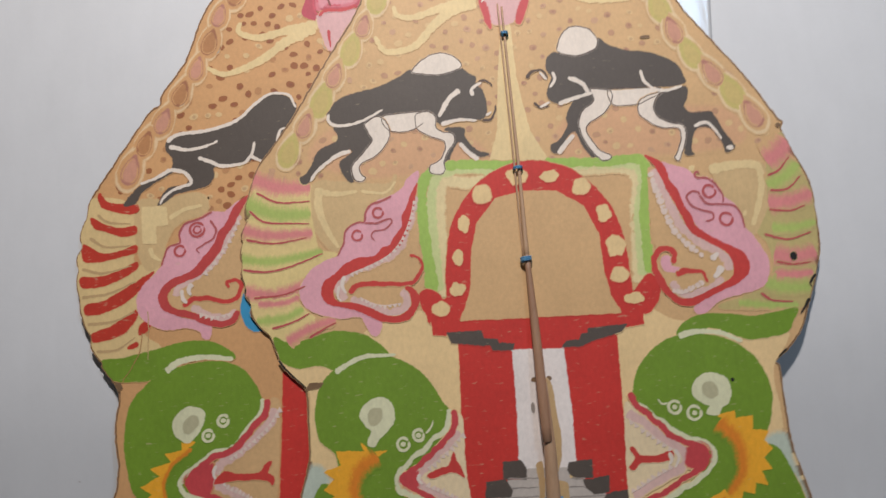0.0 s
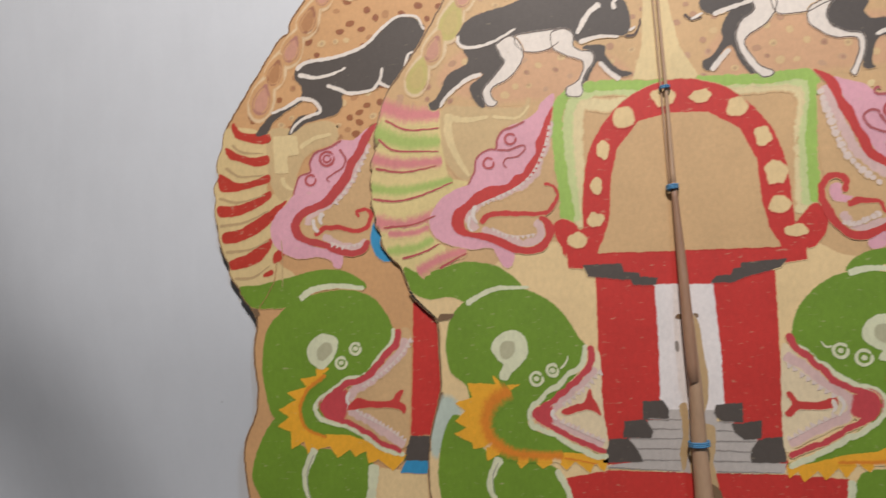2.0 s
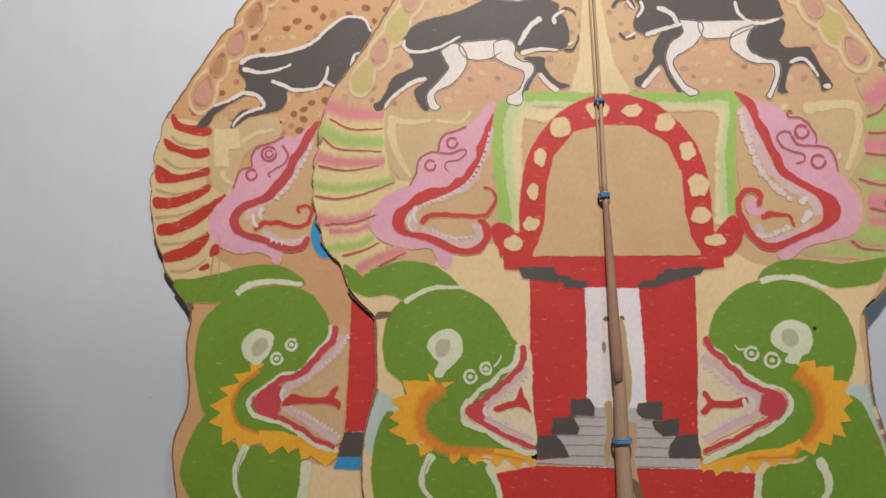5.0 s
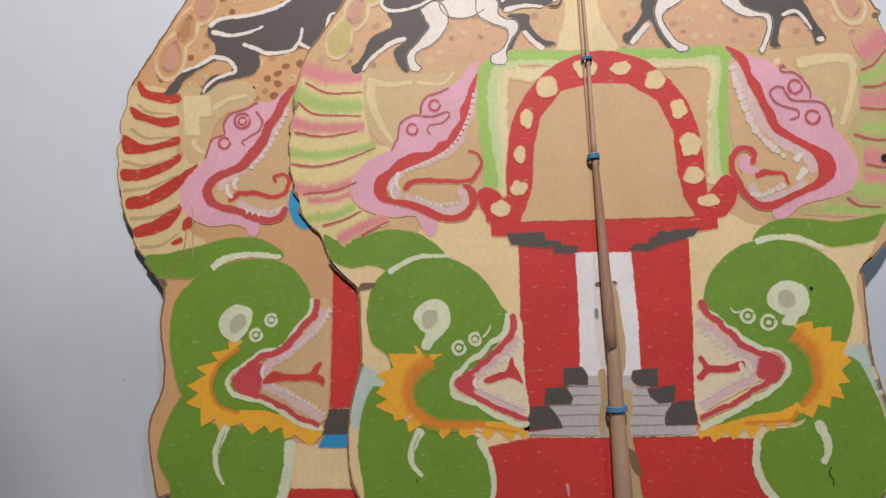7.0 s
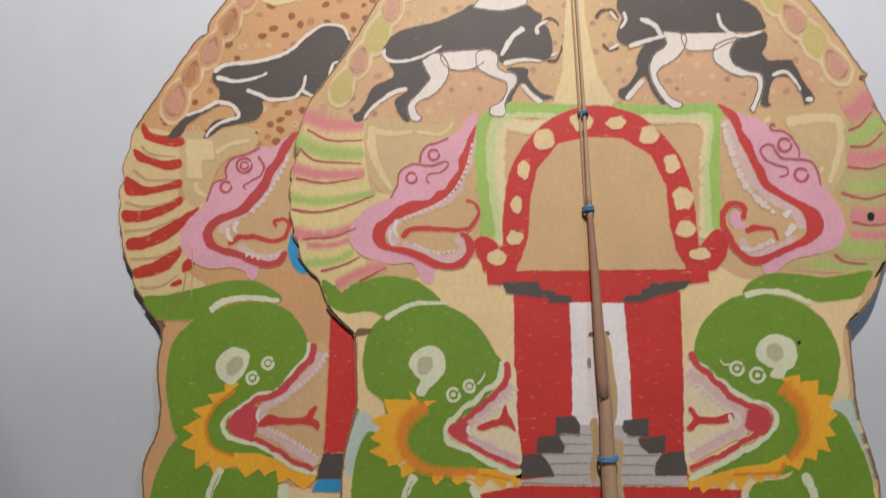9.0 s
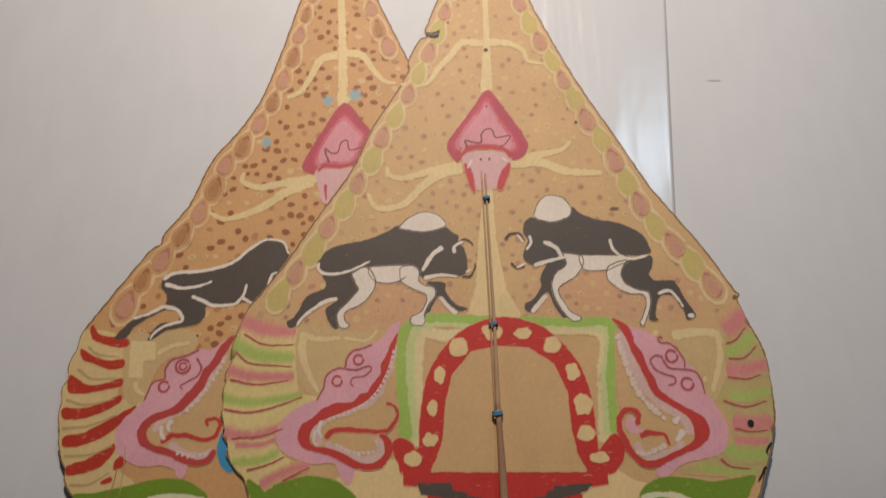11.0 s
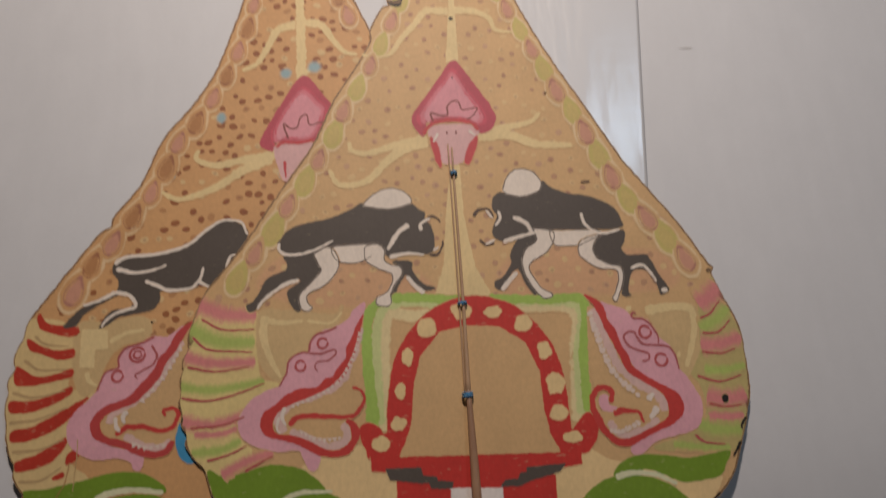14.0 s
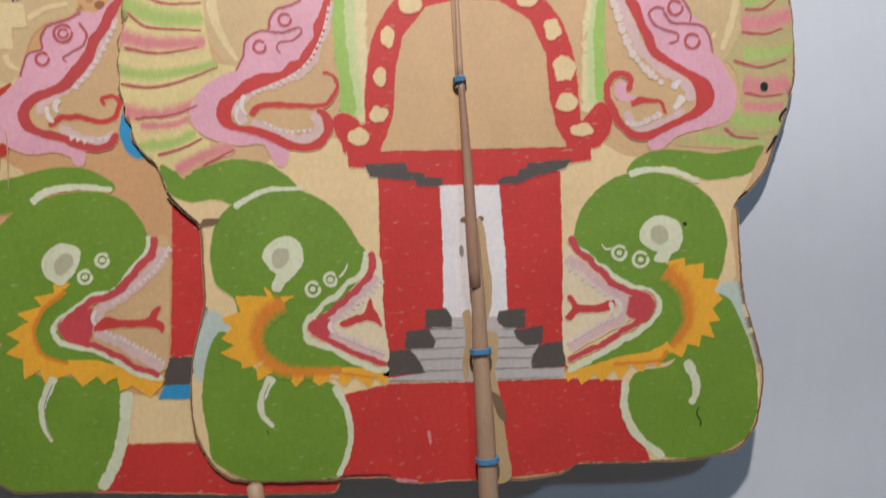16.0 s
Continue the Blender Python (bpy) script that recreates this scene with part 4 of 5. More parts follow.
blob(front, "nail_hole", (-4, 536), 1, 1.6, "MAROON", 6)
blob(front, "nail_hole", (6, 536), 1, 1.6, "MAROON", 6)
for wash in ([(-205, 372), (-180, 400), (-120, 398), (-60, 385), (-32, 360), (-80, 352), (-150, 352)], [(45, 356), (60, 392), (110, 398), (170, 392), (215, 385), (225, 356), (150, 350)]):
    fill(front, "pink_wash", wash, mixed("TAN", "PINKS", 0.2), 0.8, single=True, feather=10)
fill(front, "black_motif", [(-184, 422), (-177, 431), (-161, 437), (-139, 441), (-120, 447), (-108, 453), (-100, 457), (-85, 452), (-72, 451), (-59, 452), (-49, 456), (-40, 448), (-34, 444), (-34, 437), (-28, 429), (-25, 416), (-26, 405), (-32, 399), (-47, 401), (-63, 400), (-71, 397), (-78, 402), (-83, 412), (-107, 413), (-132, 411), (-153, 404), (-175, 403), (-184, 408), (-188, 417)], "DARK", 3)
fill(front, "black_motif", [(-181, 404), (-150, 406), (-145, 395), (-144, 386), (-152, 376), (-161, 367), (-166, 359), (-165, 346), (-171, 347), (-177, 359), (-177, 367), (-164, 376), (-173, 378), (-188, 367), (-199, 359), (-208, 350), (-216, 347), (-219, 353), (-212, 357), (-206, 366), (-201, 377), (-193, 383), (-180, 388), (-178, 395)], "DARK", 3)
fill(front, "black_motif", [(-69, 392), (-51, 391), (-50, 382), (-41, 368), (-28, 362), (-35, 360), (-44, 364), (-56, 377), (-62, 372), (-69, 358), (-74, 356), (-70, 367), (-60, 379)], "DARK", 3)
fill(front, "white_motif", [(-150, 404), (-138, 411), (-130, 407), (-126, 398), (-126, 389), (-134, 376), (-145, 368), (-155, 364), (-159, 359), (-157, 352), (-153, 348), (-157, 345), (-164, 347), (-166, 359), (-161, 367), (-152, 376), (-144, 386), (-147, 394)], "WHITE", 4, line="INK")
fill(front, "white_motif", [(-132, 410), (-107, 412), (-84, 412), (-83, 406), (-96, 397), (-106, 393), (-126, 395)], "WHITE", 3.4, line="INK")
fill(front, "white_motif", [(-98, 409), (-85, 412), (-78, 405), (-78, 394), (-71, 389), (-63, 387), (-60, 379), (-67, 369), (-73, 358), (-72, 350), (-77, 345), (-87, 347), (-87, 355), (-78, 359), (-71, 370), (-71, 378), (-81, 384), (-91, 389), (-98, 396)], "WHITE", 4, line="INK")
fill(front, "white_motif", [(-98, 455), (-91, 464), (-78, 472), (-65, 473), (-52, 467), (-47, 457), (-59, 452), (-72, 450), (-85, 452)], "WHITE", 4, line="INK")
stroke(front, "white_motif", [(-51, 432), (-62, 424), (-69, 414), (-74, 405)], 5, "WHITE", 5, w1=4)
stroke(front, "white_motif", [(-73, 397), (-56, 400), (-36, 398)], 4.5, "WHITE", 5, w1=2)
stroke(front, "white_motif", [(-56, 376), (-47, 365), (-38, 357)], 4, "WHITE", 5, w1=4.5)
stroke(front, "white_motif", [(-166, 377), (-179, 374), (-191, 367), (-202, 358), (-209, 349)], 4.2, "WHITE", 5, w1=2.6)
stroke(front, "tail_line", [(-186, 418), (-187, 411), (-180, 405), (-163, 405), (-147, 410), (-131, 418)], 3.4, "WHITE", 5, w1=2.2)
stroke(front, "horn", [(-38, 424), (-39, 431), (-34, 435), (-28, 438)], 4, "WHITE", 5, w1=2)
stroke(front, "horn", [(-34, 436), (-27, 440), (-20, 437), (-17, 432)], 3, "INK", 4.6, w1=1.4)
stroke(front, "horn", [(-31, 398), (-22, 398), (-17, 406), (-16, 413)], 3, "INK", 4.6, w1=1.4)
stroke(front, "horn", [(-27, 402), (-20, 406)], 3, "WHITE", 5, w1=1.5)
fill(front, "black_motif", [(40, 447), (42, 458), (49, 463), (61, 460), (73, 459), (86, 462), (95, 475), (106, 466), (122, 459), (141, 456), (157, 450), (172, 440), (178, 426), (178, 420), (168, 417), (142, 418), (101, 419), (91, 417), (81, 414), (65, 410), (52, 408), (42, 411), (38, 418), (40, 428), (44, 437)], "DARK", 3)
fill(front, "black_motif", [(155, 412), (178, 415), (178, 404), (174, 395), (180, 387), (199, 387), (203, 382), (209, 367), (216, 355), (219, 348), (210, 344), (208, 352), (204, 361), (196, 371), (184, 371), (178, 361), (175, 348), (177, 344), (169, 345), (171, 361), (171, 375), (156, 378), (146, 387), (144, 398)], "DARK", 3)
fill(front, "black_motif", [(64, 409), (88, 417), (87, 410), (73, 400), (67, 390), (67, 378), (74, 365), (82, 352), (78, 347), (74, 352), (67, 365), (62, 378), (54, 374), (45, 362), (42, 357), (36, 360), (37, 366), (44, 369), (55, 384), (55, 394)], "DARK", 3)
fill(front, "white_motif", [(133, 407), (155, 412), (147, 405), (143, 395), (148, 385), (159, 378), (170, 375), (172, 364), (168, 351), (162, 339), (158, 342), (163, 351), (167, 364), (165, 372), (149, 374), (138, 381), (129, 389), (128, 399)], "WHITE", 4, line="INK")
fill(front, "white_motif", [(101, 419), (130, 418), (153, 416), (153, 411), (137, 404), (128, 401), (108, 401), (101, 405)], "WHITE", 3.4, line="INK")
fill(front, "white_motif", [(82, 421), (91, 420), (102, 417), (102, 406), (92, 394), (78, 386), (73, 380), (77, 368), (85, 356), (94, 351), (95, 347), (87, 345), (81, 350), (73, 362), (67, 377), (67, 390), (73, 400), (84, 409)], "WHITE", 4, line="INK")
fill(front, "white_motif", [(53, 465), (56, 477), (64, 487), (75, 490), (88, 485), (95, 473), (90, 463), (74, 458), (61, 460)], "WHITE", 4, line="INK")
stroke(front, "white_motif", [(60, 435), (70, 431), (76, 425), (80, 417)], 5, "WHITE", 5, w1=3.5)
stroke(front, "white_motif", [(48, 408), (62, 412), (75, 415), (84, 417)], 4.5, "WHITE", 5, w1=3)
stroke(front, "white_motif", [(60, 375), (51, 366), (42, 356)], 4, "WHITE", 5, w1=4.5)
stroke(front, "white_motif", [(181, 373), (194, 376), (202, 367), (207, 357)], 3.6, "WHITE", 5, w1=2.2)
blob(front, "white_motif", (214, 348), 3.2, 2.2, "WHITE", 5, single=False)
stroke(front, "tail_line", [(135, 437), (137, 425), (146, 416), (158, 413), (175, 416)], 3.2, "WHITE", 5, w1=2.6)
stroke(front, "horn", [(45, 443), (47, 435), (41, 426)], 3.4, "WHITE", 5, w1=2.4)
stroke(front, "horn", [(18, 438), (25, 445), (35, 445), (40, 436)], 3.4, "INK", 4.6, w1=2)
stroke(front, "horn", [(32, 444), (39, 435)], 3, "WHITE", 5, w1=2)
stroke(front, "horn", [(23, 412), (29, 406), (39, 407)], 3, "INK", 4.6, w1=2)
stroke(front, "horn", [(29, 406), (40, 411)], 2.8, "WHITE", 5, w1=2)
leaves(front, "leaf", [(-10, 830), (-28, 778), (-42, 724), (-58, 682), (-78, 643), (-103, 591), (-133, 538), (-157, 491), (-183, 451), (-213, 406), (-242, 360)], 17, ('LEAFG2', 'LEAFP'), 8.5, 12, 2)
leaves(front, "leaf", [(35, 807), (57, 753), (78, 698), (99, 646), (118, 603), (141, 552), (164, 499), (186, 451), (221, 409), (256, 361)], 17, ('LEAFP', 'LEAFG2'), 8.5, 13, 2)
fill(front, "green_tip", [(4, 849), (17, 846), (28, 844), (21, 835), (13, 831), (5, 837)], "TIPGREEN", 3, smooth=False, feather=2)
fill(front, "torn_tip", [(-2, 851), (3, 863), (17, 863), (25, 848), (15, 850), (7, 853)], "CARD", 4, smooth=False, feather=0.4)
fill(front, "torn_tip", [(10, 862), (17, 862), (23, 853), (15, 855)], "CREAM2", 5, smooth=False, feather=0.4)
fill(front, "torn_tip", [(-1, 854), (5, 862), (10, 860), (13, 854), (22, 851), (15, 848), (5, 851)], "EDGE", 6, smooth=False, feather=0.4)
stroke(front, "torn_tip", [(-3, 849), (7, 850), (17, 848), (28, 844)], 1.2, "CARDDARK", 5, w1=1)
fill(front, "torn_notch", [(-63, 707), (-56, 705), (-46, 709), (-48, 698), (-52, 697), (-62, 700)], "BLACK", 4, smooth=False, single=True, feather=0.3)
fill(front, "torn_notch", [(-63, 707), (-56, 704), (-46, 706), (-48, 702), (-55, 701), (-62, 703)], "CARDDARK", 5, smooth=False, single=True, feather=0.3)
stroke(front, "torn_notch", [(-33, 790), (-26, 808), (-17, 819), (-9, 821)], 2.2, "EDGE", 4, w1=1.0, single=True)
fill(rear, "red_column", [(-246, 161), (-241, 169), (-216, 141), (-217, 76), (-230, 37), (-255, 37), (-250, 99)], "RED", 2, smooth=False)
fill(rear, "gate_block", [(-256, 36), (-228, 35), (-229, 12), (-264, 13)], "DARK", 3, smooth=False, single=True)
fill(rear, "blue_block", [(-261, 13), (-229, 12), (-229, 1), (-267, 3)], "BLUE", 3, smooth=False)
fill(rear, "cream_panel", [(-292, 7), (-229, 2), (-224, -35), (-294, -32)], "CREAM", 2, smooth=False)
fill(rear, "red_base_band", [(-295, -33), (-223, -38), (-197, -64), (-123, -79), (-128, -85), (-203, -81), (-324, -70), (-303, -54)], "RED", 3, smooth=False)
fill(rear, "blue_crescent", [(-286, 236), (-281, 242), (-271, 238), (-255, 205), (-266, 204), (-275, 205), (-283, 217)], "BLUE", 3)
fill(rear, "shell_stripe", [(-433, 350), (-392, 341), (-388, 307), (-388, 280), (-338, 268), (-377, 233), (-382, 211), (-366, 196), (-380, 187), (-423, 185), (-441, 229), (-448, 273), (-444, 314)], "SHELL2", 2, feather=2)
fill(rear, "red_stripe", [(-424, 356), (-418, 347), (-406, 343), (-387, 341), (-387, 333), (-400, 333), (-415, 338), (-423, 343), (-426, 351)], "BRICK", 3, single=True)
fill(rear, "red_stripe", [(-433, 331), (-418, 322), (-403, 318), (-389, 319), (-389, 311), (-403, 310), (-418, 316), (-430, 321)], "BRICK", 3, single=True)
fill(rear, "red_stripe", [(-441, 304), (-424, 294), (-406, 294), (-389, 299), (-389, 292), (-406, 289), (-424, 286), (-440, 288)], "BRICK", 3, single=True)
fill(rear, "red_stripe", [(-444, 271), (-427, 270), (-409, 274), (-388, 282), (-388, 276), (-406, 266), (-424, 261), (-442, 261)], "BRICK", 3, single=True)
fill(rear, "red_stripe", [(-439, 243), (-421, 246), (-400, 256), (-371, 271), (-379, 261), (-391, 249), (-406, 240), (-424, 234), (-439, 234)], "BRICK", 3, single=True)
fill(rear, "red_stripe", [(-433, 214), (-415, 220), (-400, 228), (-388, 234), (-390, 225), (-400, 214), (-415, 208), (-432, 207)], "BRICK", 3, single=True)
fill(rear, "red_stripe", [(-385, 219), (-375, 225), (-373, 221), (-379, 213), (-386, 210)], "BRICK", 3, single=True)
fill(rear, "red_stripe", [(-398, 199), (-389, 203), (-388, 199), (-396, 197)], "BRICK", 3, single=True)
stroke(rear, "shell_shade", [(-427, 334), (-415, 325), (-393, 322)], 3, "CARD", 3, w1=1, single=True)
stroke(rear, "shell_shade", [(-435, 311), (-419, 300), (-393, 300)], 3, "CARD", 3, w1=1, single=True)
stroke(rear, "shell_shade", [(-443, 280), (-422, 274), (-392, 279)], 3, "CARD", 3, w1=1, single=True)
stroke(rear, "shell_shade", [(-443, 251), (-416, 253), (-389, 263)], 3, "CARD", 3, w1=1, single=True)
stroke(rear, "shell_shade", [(-438, 224), (-412, 225), (-390, 233)], 3, "CARD", 3, w1=1, single=True)
stroke(rear, "shell_shade", [(-429, 197), (-408, 197), (-390, 208)], 3, "CARD", 3, w1=1, single=True)
fill(rear, "swash_ground", [(-387, 342), (-360, 344), (-330, 348), (-316, 343), (-317, 327), (-342, 320), (-356, 304), (-364, 279), (-377, 274), (-386, 295)], "SWASHD", 2, single=True, feather=3)
fill(rear, "cream_swash", [(-381, 338), (-357, 336), (-356, 318), (-368, 318), (-368, 300), (-381, 301)], "SWASH", 3, smooth=False, single=True)
stroke(rear, "cream_swash", [(-354, 324), (-339, 332), (-320, 335)], 5, "SWASH", 3, w1=3, single=True)
stroke(rear, "cream_swash", [(-374, 296), (-371, 287), (-363, 282)], 5, "SWASH", 3, w1=3, single=True)
fill(rear, "pink_jaw", [(-270, 342), (-283, 336), (-298, 326), (-312, 327), (-324, 321), (-338, 317), (-344, 308), (-344, 299), (-355, 295), (-359, 287), (-362, 277), (-373, 265), (-382, 257), (-388, 245), (-386, 231), (-379, 222), (-361, 213), (-337, 213), (-326, 208), (-323, 202), (-317, 201), (-315, 211), (-320, 218), (-343, 223), (-358, 231), (-363, 241), (-361, 253), (-349, 262), (-331, 269), (-316, 286), (-301, 302), (-290, 317), (-280, 331)], "PINK", 4, feather=1.6)
fill(rear, "mouth", [(-276, 336), (-283, 318), (-295, 297), (-310, 277), (-325, 264), (-343, 257), (-355, 248), (-352, 235), (-331, 227), (-308, 218), (-291, 221), (-284, 238), (-281, 255), (-277, 290)], "TAN", 4)
stroke(rear, "gum", [(-283, 322), (-298, 295), (-313, 274), (-331, 262), (-345, 254), (-350, 244)], 7.1, "GUMW", 5, soft="edge", single=True)
stroke(rear, "gum", [(-334, 233), (-314, 222), (-296, 220), (-289, 227)], 7.1, "GUMW", 5, soft="edge", single=True)
fill(rear, "red_lip", [(-273, 341), (-288, 330), (-296, 315), (-304, 306), (-310, 293), (-322, 280), (-331, 270), (-346, 264), (-358, 259), (-365, 250), (-366, 241), (-361, 232), (-349, 226), (-334, 222), (-323, 216), (-305, 211), (-291, 215), (-286, 224), (-290, 225), (-296, 218), (-308, 217), (-323, 223), (-337, 229), (-349, 232), (-356, 238), (-358, 246), (-352, 254), (-340, 259), (-325, 264), (-314, 275), (-304, 286), (-298, 300), (-289, 312), (-282, 325)], "LIPR", 6, feather=1.1)
stroke(rear, "red_lip", [(-342, 235), (-331, 241), (-317, 241), (-302, 236), (-290, 237), (-285, 244), (-284, 252), (-290, 257), (-297, 255), (-296, 248)], 5, "LIP", 6, w1=3.4)
teeth(rear, "tooth", [(-284, 318), (-293, 301), (-301, 288), (-313, 273), (-322, 265)], 10, 4.6, "TOOTHS", 7)
teeth(rear, "tooth", [(-326, 227), (-311, 222), (-295, 224)], 6, -4.6, "TOOTHS", 7)
stroke(rear, "tooth", [(-332, 256), (-336, 251), (-334, 244)], 5, "TOOTH", 7, w1=3, single=True)
stroke(rear, "tooth", [(-343, 251), (-342, 243), (-338, 237)], 4.5, "TOOTH", 7, w1=3, single=True)
ring(rear, "scroll_line", (-326, 310), 7.2, 2.4, "ROSE", 6)
ring(rear, "scroll_line", (-326, 310), 3.8, 1.8, "ROSE", 6)
ring(rear, "scroll_line", (-344, 290), 5.2, 2.3, "ROSE", 6)
stroke(rear, "scroll_line", [(-310, 327), (-324, 321), (-338, 317), (-344, 307), (-344, 298), (-355, 295), (-359, 287), (-363, 276)], 2.3, "SCROLL", 6, w1=1.5, single=True)
stroke(rear, "scroll_line", [(-313, 319), (-307, 309), (-310, 300), (-319, 295), (-327, 290), (-324, 286)], 2.3, "SCROLL", 6, w1=1.4, single=True)
fill(rear, "green_tail", [(-424, 187), (-403, 188), (-374, 193), (-342, 199), (-315, 197), (-295, 185), (-294, 179), (-326, 182), (-354, 176), (-371, 165), (-415, 168)], "GREEN", 3)
fill(rear, "green_body", [(-385, 59), (-364, 29), (-302, 23), (-294, 10), (-298, -19), (-305, -36), (-313, -54), (-321, -69), (-354, -67), (-390, -64), (-404, -51), (-407, -24), (-417, 3), (-405, 37)], "GREEN", 3)
fill(rear, "green_head", [(-402, 112), (-395, 144), (-371, 167), (-337, 177), (-305, 177), (-283, 166), (-270, 144), (-266, 125), (-281, 110), (-292, 95), (-314, 91), (-328, 76), (-342, 66), (-337, 54), (-301, 41), (-285, 27), (-263, 18), (-271, 11), (-318, 30), (-356, 34), (-377, 53), (-393, 59), (-400, 86)], "GREEN", 4)
stroke(rear, "cream_collar", [(-361, 172), (-348, 180), (-326, 183), (-294, 179)], 6.5, "PALEG", 5, w1=3.9)
fill(rear, "orange_mane", [(-334, 103), (-346, 106), (-347, 96), (-363, 94), (-357, 86), (-377, 81), (-368, 74), (-387, 65), (-376, 58), (-388, 49), (-375, 44), (-375, 27), (-362, 34), (-358, 21), (-345, 28), (-336, 29), (-329, 18), (-316, 26), (-311, 19), (-300, 24), (-298, 12), (-288, 16), (-275, 5), (-266, 13), (-262, 19), (-277, 23), (-294, 31), (-316, 38), (-345, 40), (-358, 46), (-365, 57), (-365, 71), (-359, 82), (-347, 93)], "ORANGE", 5, smooth=False, feather=1.2)
fill(rear, "eye", [(-341, 136), (-351, 129), (-355, 121), (-353, 112), (-346, 105), (-340, 103), (-333, 109), (-327, 117), (-324, 129), (-330, 135)], "PALEG", 6, feather=1.5)
fill(rear, "eye", [(-344, 121), (-337, 128), (-331, 126), (-331, 119), (-339, 112), (-344, 114)], "EYEGREY", 7, feather=2)
ring(rear, "nostril", (-321, 108), 5.2, 2.7, "PALEG", 6)
blob(rear, "nostril", (-321, 108), 2.3, 2.0, "PALEG", 6, single=False)
ring(rear, "nostril", (-306, 121), 5.2, 2.7, "PALEG", 6)
blob(rear, "nostril", (-306, 121), 2.3, 2.0, "PALEG", 6, single=False)
fill(rear, "mouth", [(-258, 138), (-251, 134), (-254, 85), (-259, 31), (-265, 26), (-288, 37), (-310, 51), (-322, 62), (-319, 76), (-298, 88), (-278, 105), (-265, 122)], "TAN", 5)
stroke(rear, "white_lip", [(-268, 139), (-268, 128), (-275, 119), (-284, 111), (-290, 102), (-299, 95), (-316, 92), (-324, 87), (-336, 78), (-345, 73), (-349, 65), (-345, 57), (-333, 51), (-319, 48), (-308, 42), (-296, 34), (-285, 26), (-274, 21), (-262, 21)], 4.6, "PALEG", 6)
stroke(rear, "gum", [(-254, 129), (-263, 113), (-281, 98), (-298, 87), (-310, 80), (-318, 70), (-310, 60), (-293, 50), (-277, 39), (-262, 28)], 8.5, "GUMW", 6, soft="edge", single=True)
fill(rear, "red_lip", [(-345, 68), (-336, 76), (-321, 83), (-317, 74), (-319, 60), (-325, 53), (-338, 57)], "ROSERED", 6.6, feather=4)
stroke(rear, "red_lip", [(-263, 138), (-265, 124), (-275, 115), (-284, 105), (-293, 96), (-306, 90), (-318, 86), (-333, 77), (-341, 68), (-338, 59), (-324, 53), (-310, 48), (-296, 39), (-282, 29), (-264, 23)], 6.4, "ROSERED", 7, w1=4.6)
teeth(rear, "tooth", [(-251, 130), (-260, 116), (-272, 105), (-287, 94), (-302, 85)], 13, 4.4, "TOOTHS", 8)
teeth(rear, "tooth", [(-306, 58), (-290, 50), (-276, 42), (-261, 31)], 13, 4.4, "TOOTHS", 8)
stroke(rear, "tooth", [(-314, 80), (-317, 73), (-314, 66)], 3.6, "TOOTH", 8, w1=1.8, single=True)
stroke(rear, "tooth", [(-310, 74), (-309, 64), (-305, 60)], 3.6, "TOOTH", 8, w1=1.8, single=True)
fill(rear, "tongue", [(-316, 63), (-299, 65), (-276, 64), (-265, 62), (-261, 58), (-260, 65), (-265, 69), (-261, 79), (-267, 76), (-273, 70), (-293, 70), (-307, 73)], "LIP", 8, single=True)
stroke(rear, "cream_curl", [(-351, 27), (-362, 5), (-362, -13), (-356, -27)], 7.43, "PALEG", 5, w1=2.7)
stroke(rear, "cream_belly", [(-293, 11), (-297, -17), (-305, -45), (-319, -69)], 9.5, "PALEG", 4, w1=9)
stroke(rear, "tree_trunk", [(-169, 805), (-165, 695), (-163, 604)], 6.5, "SWASH", 2, w1=12, single=True)
stroke(rear, "tree_branch", [(-168, 680), (-190, 673), (-201, 652), (-213, 631), (-230, 622)], 11.2, "SWASH", 2, w1=4.2, single=True)
stroke(rear, "tree_branch", [(-163, 682), (-141, 678), (-127, 657), (-114, 642), (-100, 639)], 11.2, "SWASH", 2, w1=3.5, single=True)
stroke(rear, "tree_branch", [(-184, 520), (-227, 514), (-256, 509), (-276, 517), (-274, 528)], 12.6, "SWASH", 2, w1=4.2, single=True)
stroke(rear, "tree_branch", [(-196, 515), (-227, 502), (-254, 484), (-291, 472), (-312, 481)], 12.6, "SWASH", 2, w1=4.2, single=True)
fill(rear, "flower_bud", [(-162, 613), (-140, 588), (-131, 574), (-140, 551), (-151, 533), (-190, 533), (-194, 523), (-208, 531), (-204, 545), (-188, 575)], "BUDEDGE", 3, feather=2)
fill(rear, "flower_bud", [(-162, 598), (-145, 581), (-137, 572), (-151, 537), (-187, 536), (-193, 531), (-195, 545), (-181, 573)], "BUDRIM", 4.0, feather=4)
fill(rear, "flower_bud", [(-163, 594), (-147, 579), (-140, 571), (-153, 539), (-185, 538), (-191, 534), (-192, 546), (-180, 572)], "BUDSHADE", 4.9, feather=4)
fill(rear, "flower_bud", [(-164, 589), (-150, 576), (-144, 569), (-155, 542), (-183, 541), (-188, 537), (-189, 548), (-178, 570)], "BUD", 5.8, feather=4)
fill(rear, "bud_root", [(-191, 531), (-153, 531), (-165, 511), (-180, 489), (-187, 501)], "GUM", 3, single=True, feather=3)
stroke(rear, "bud_root", [(-182, 511), (-181, 491)], 3, "ROSERED", 4, w1=1.5, single=True)
stroke(rear, "bud_root", [(-191, 527), (-184, 533), (-165, 532), (-151, 535)], 3.5, "ROSERED", 5, single=True)
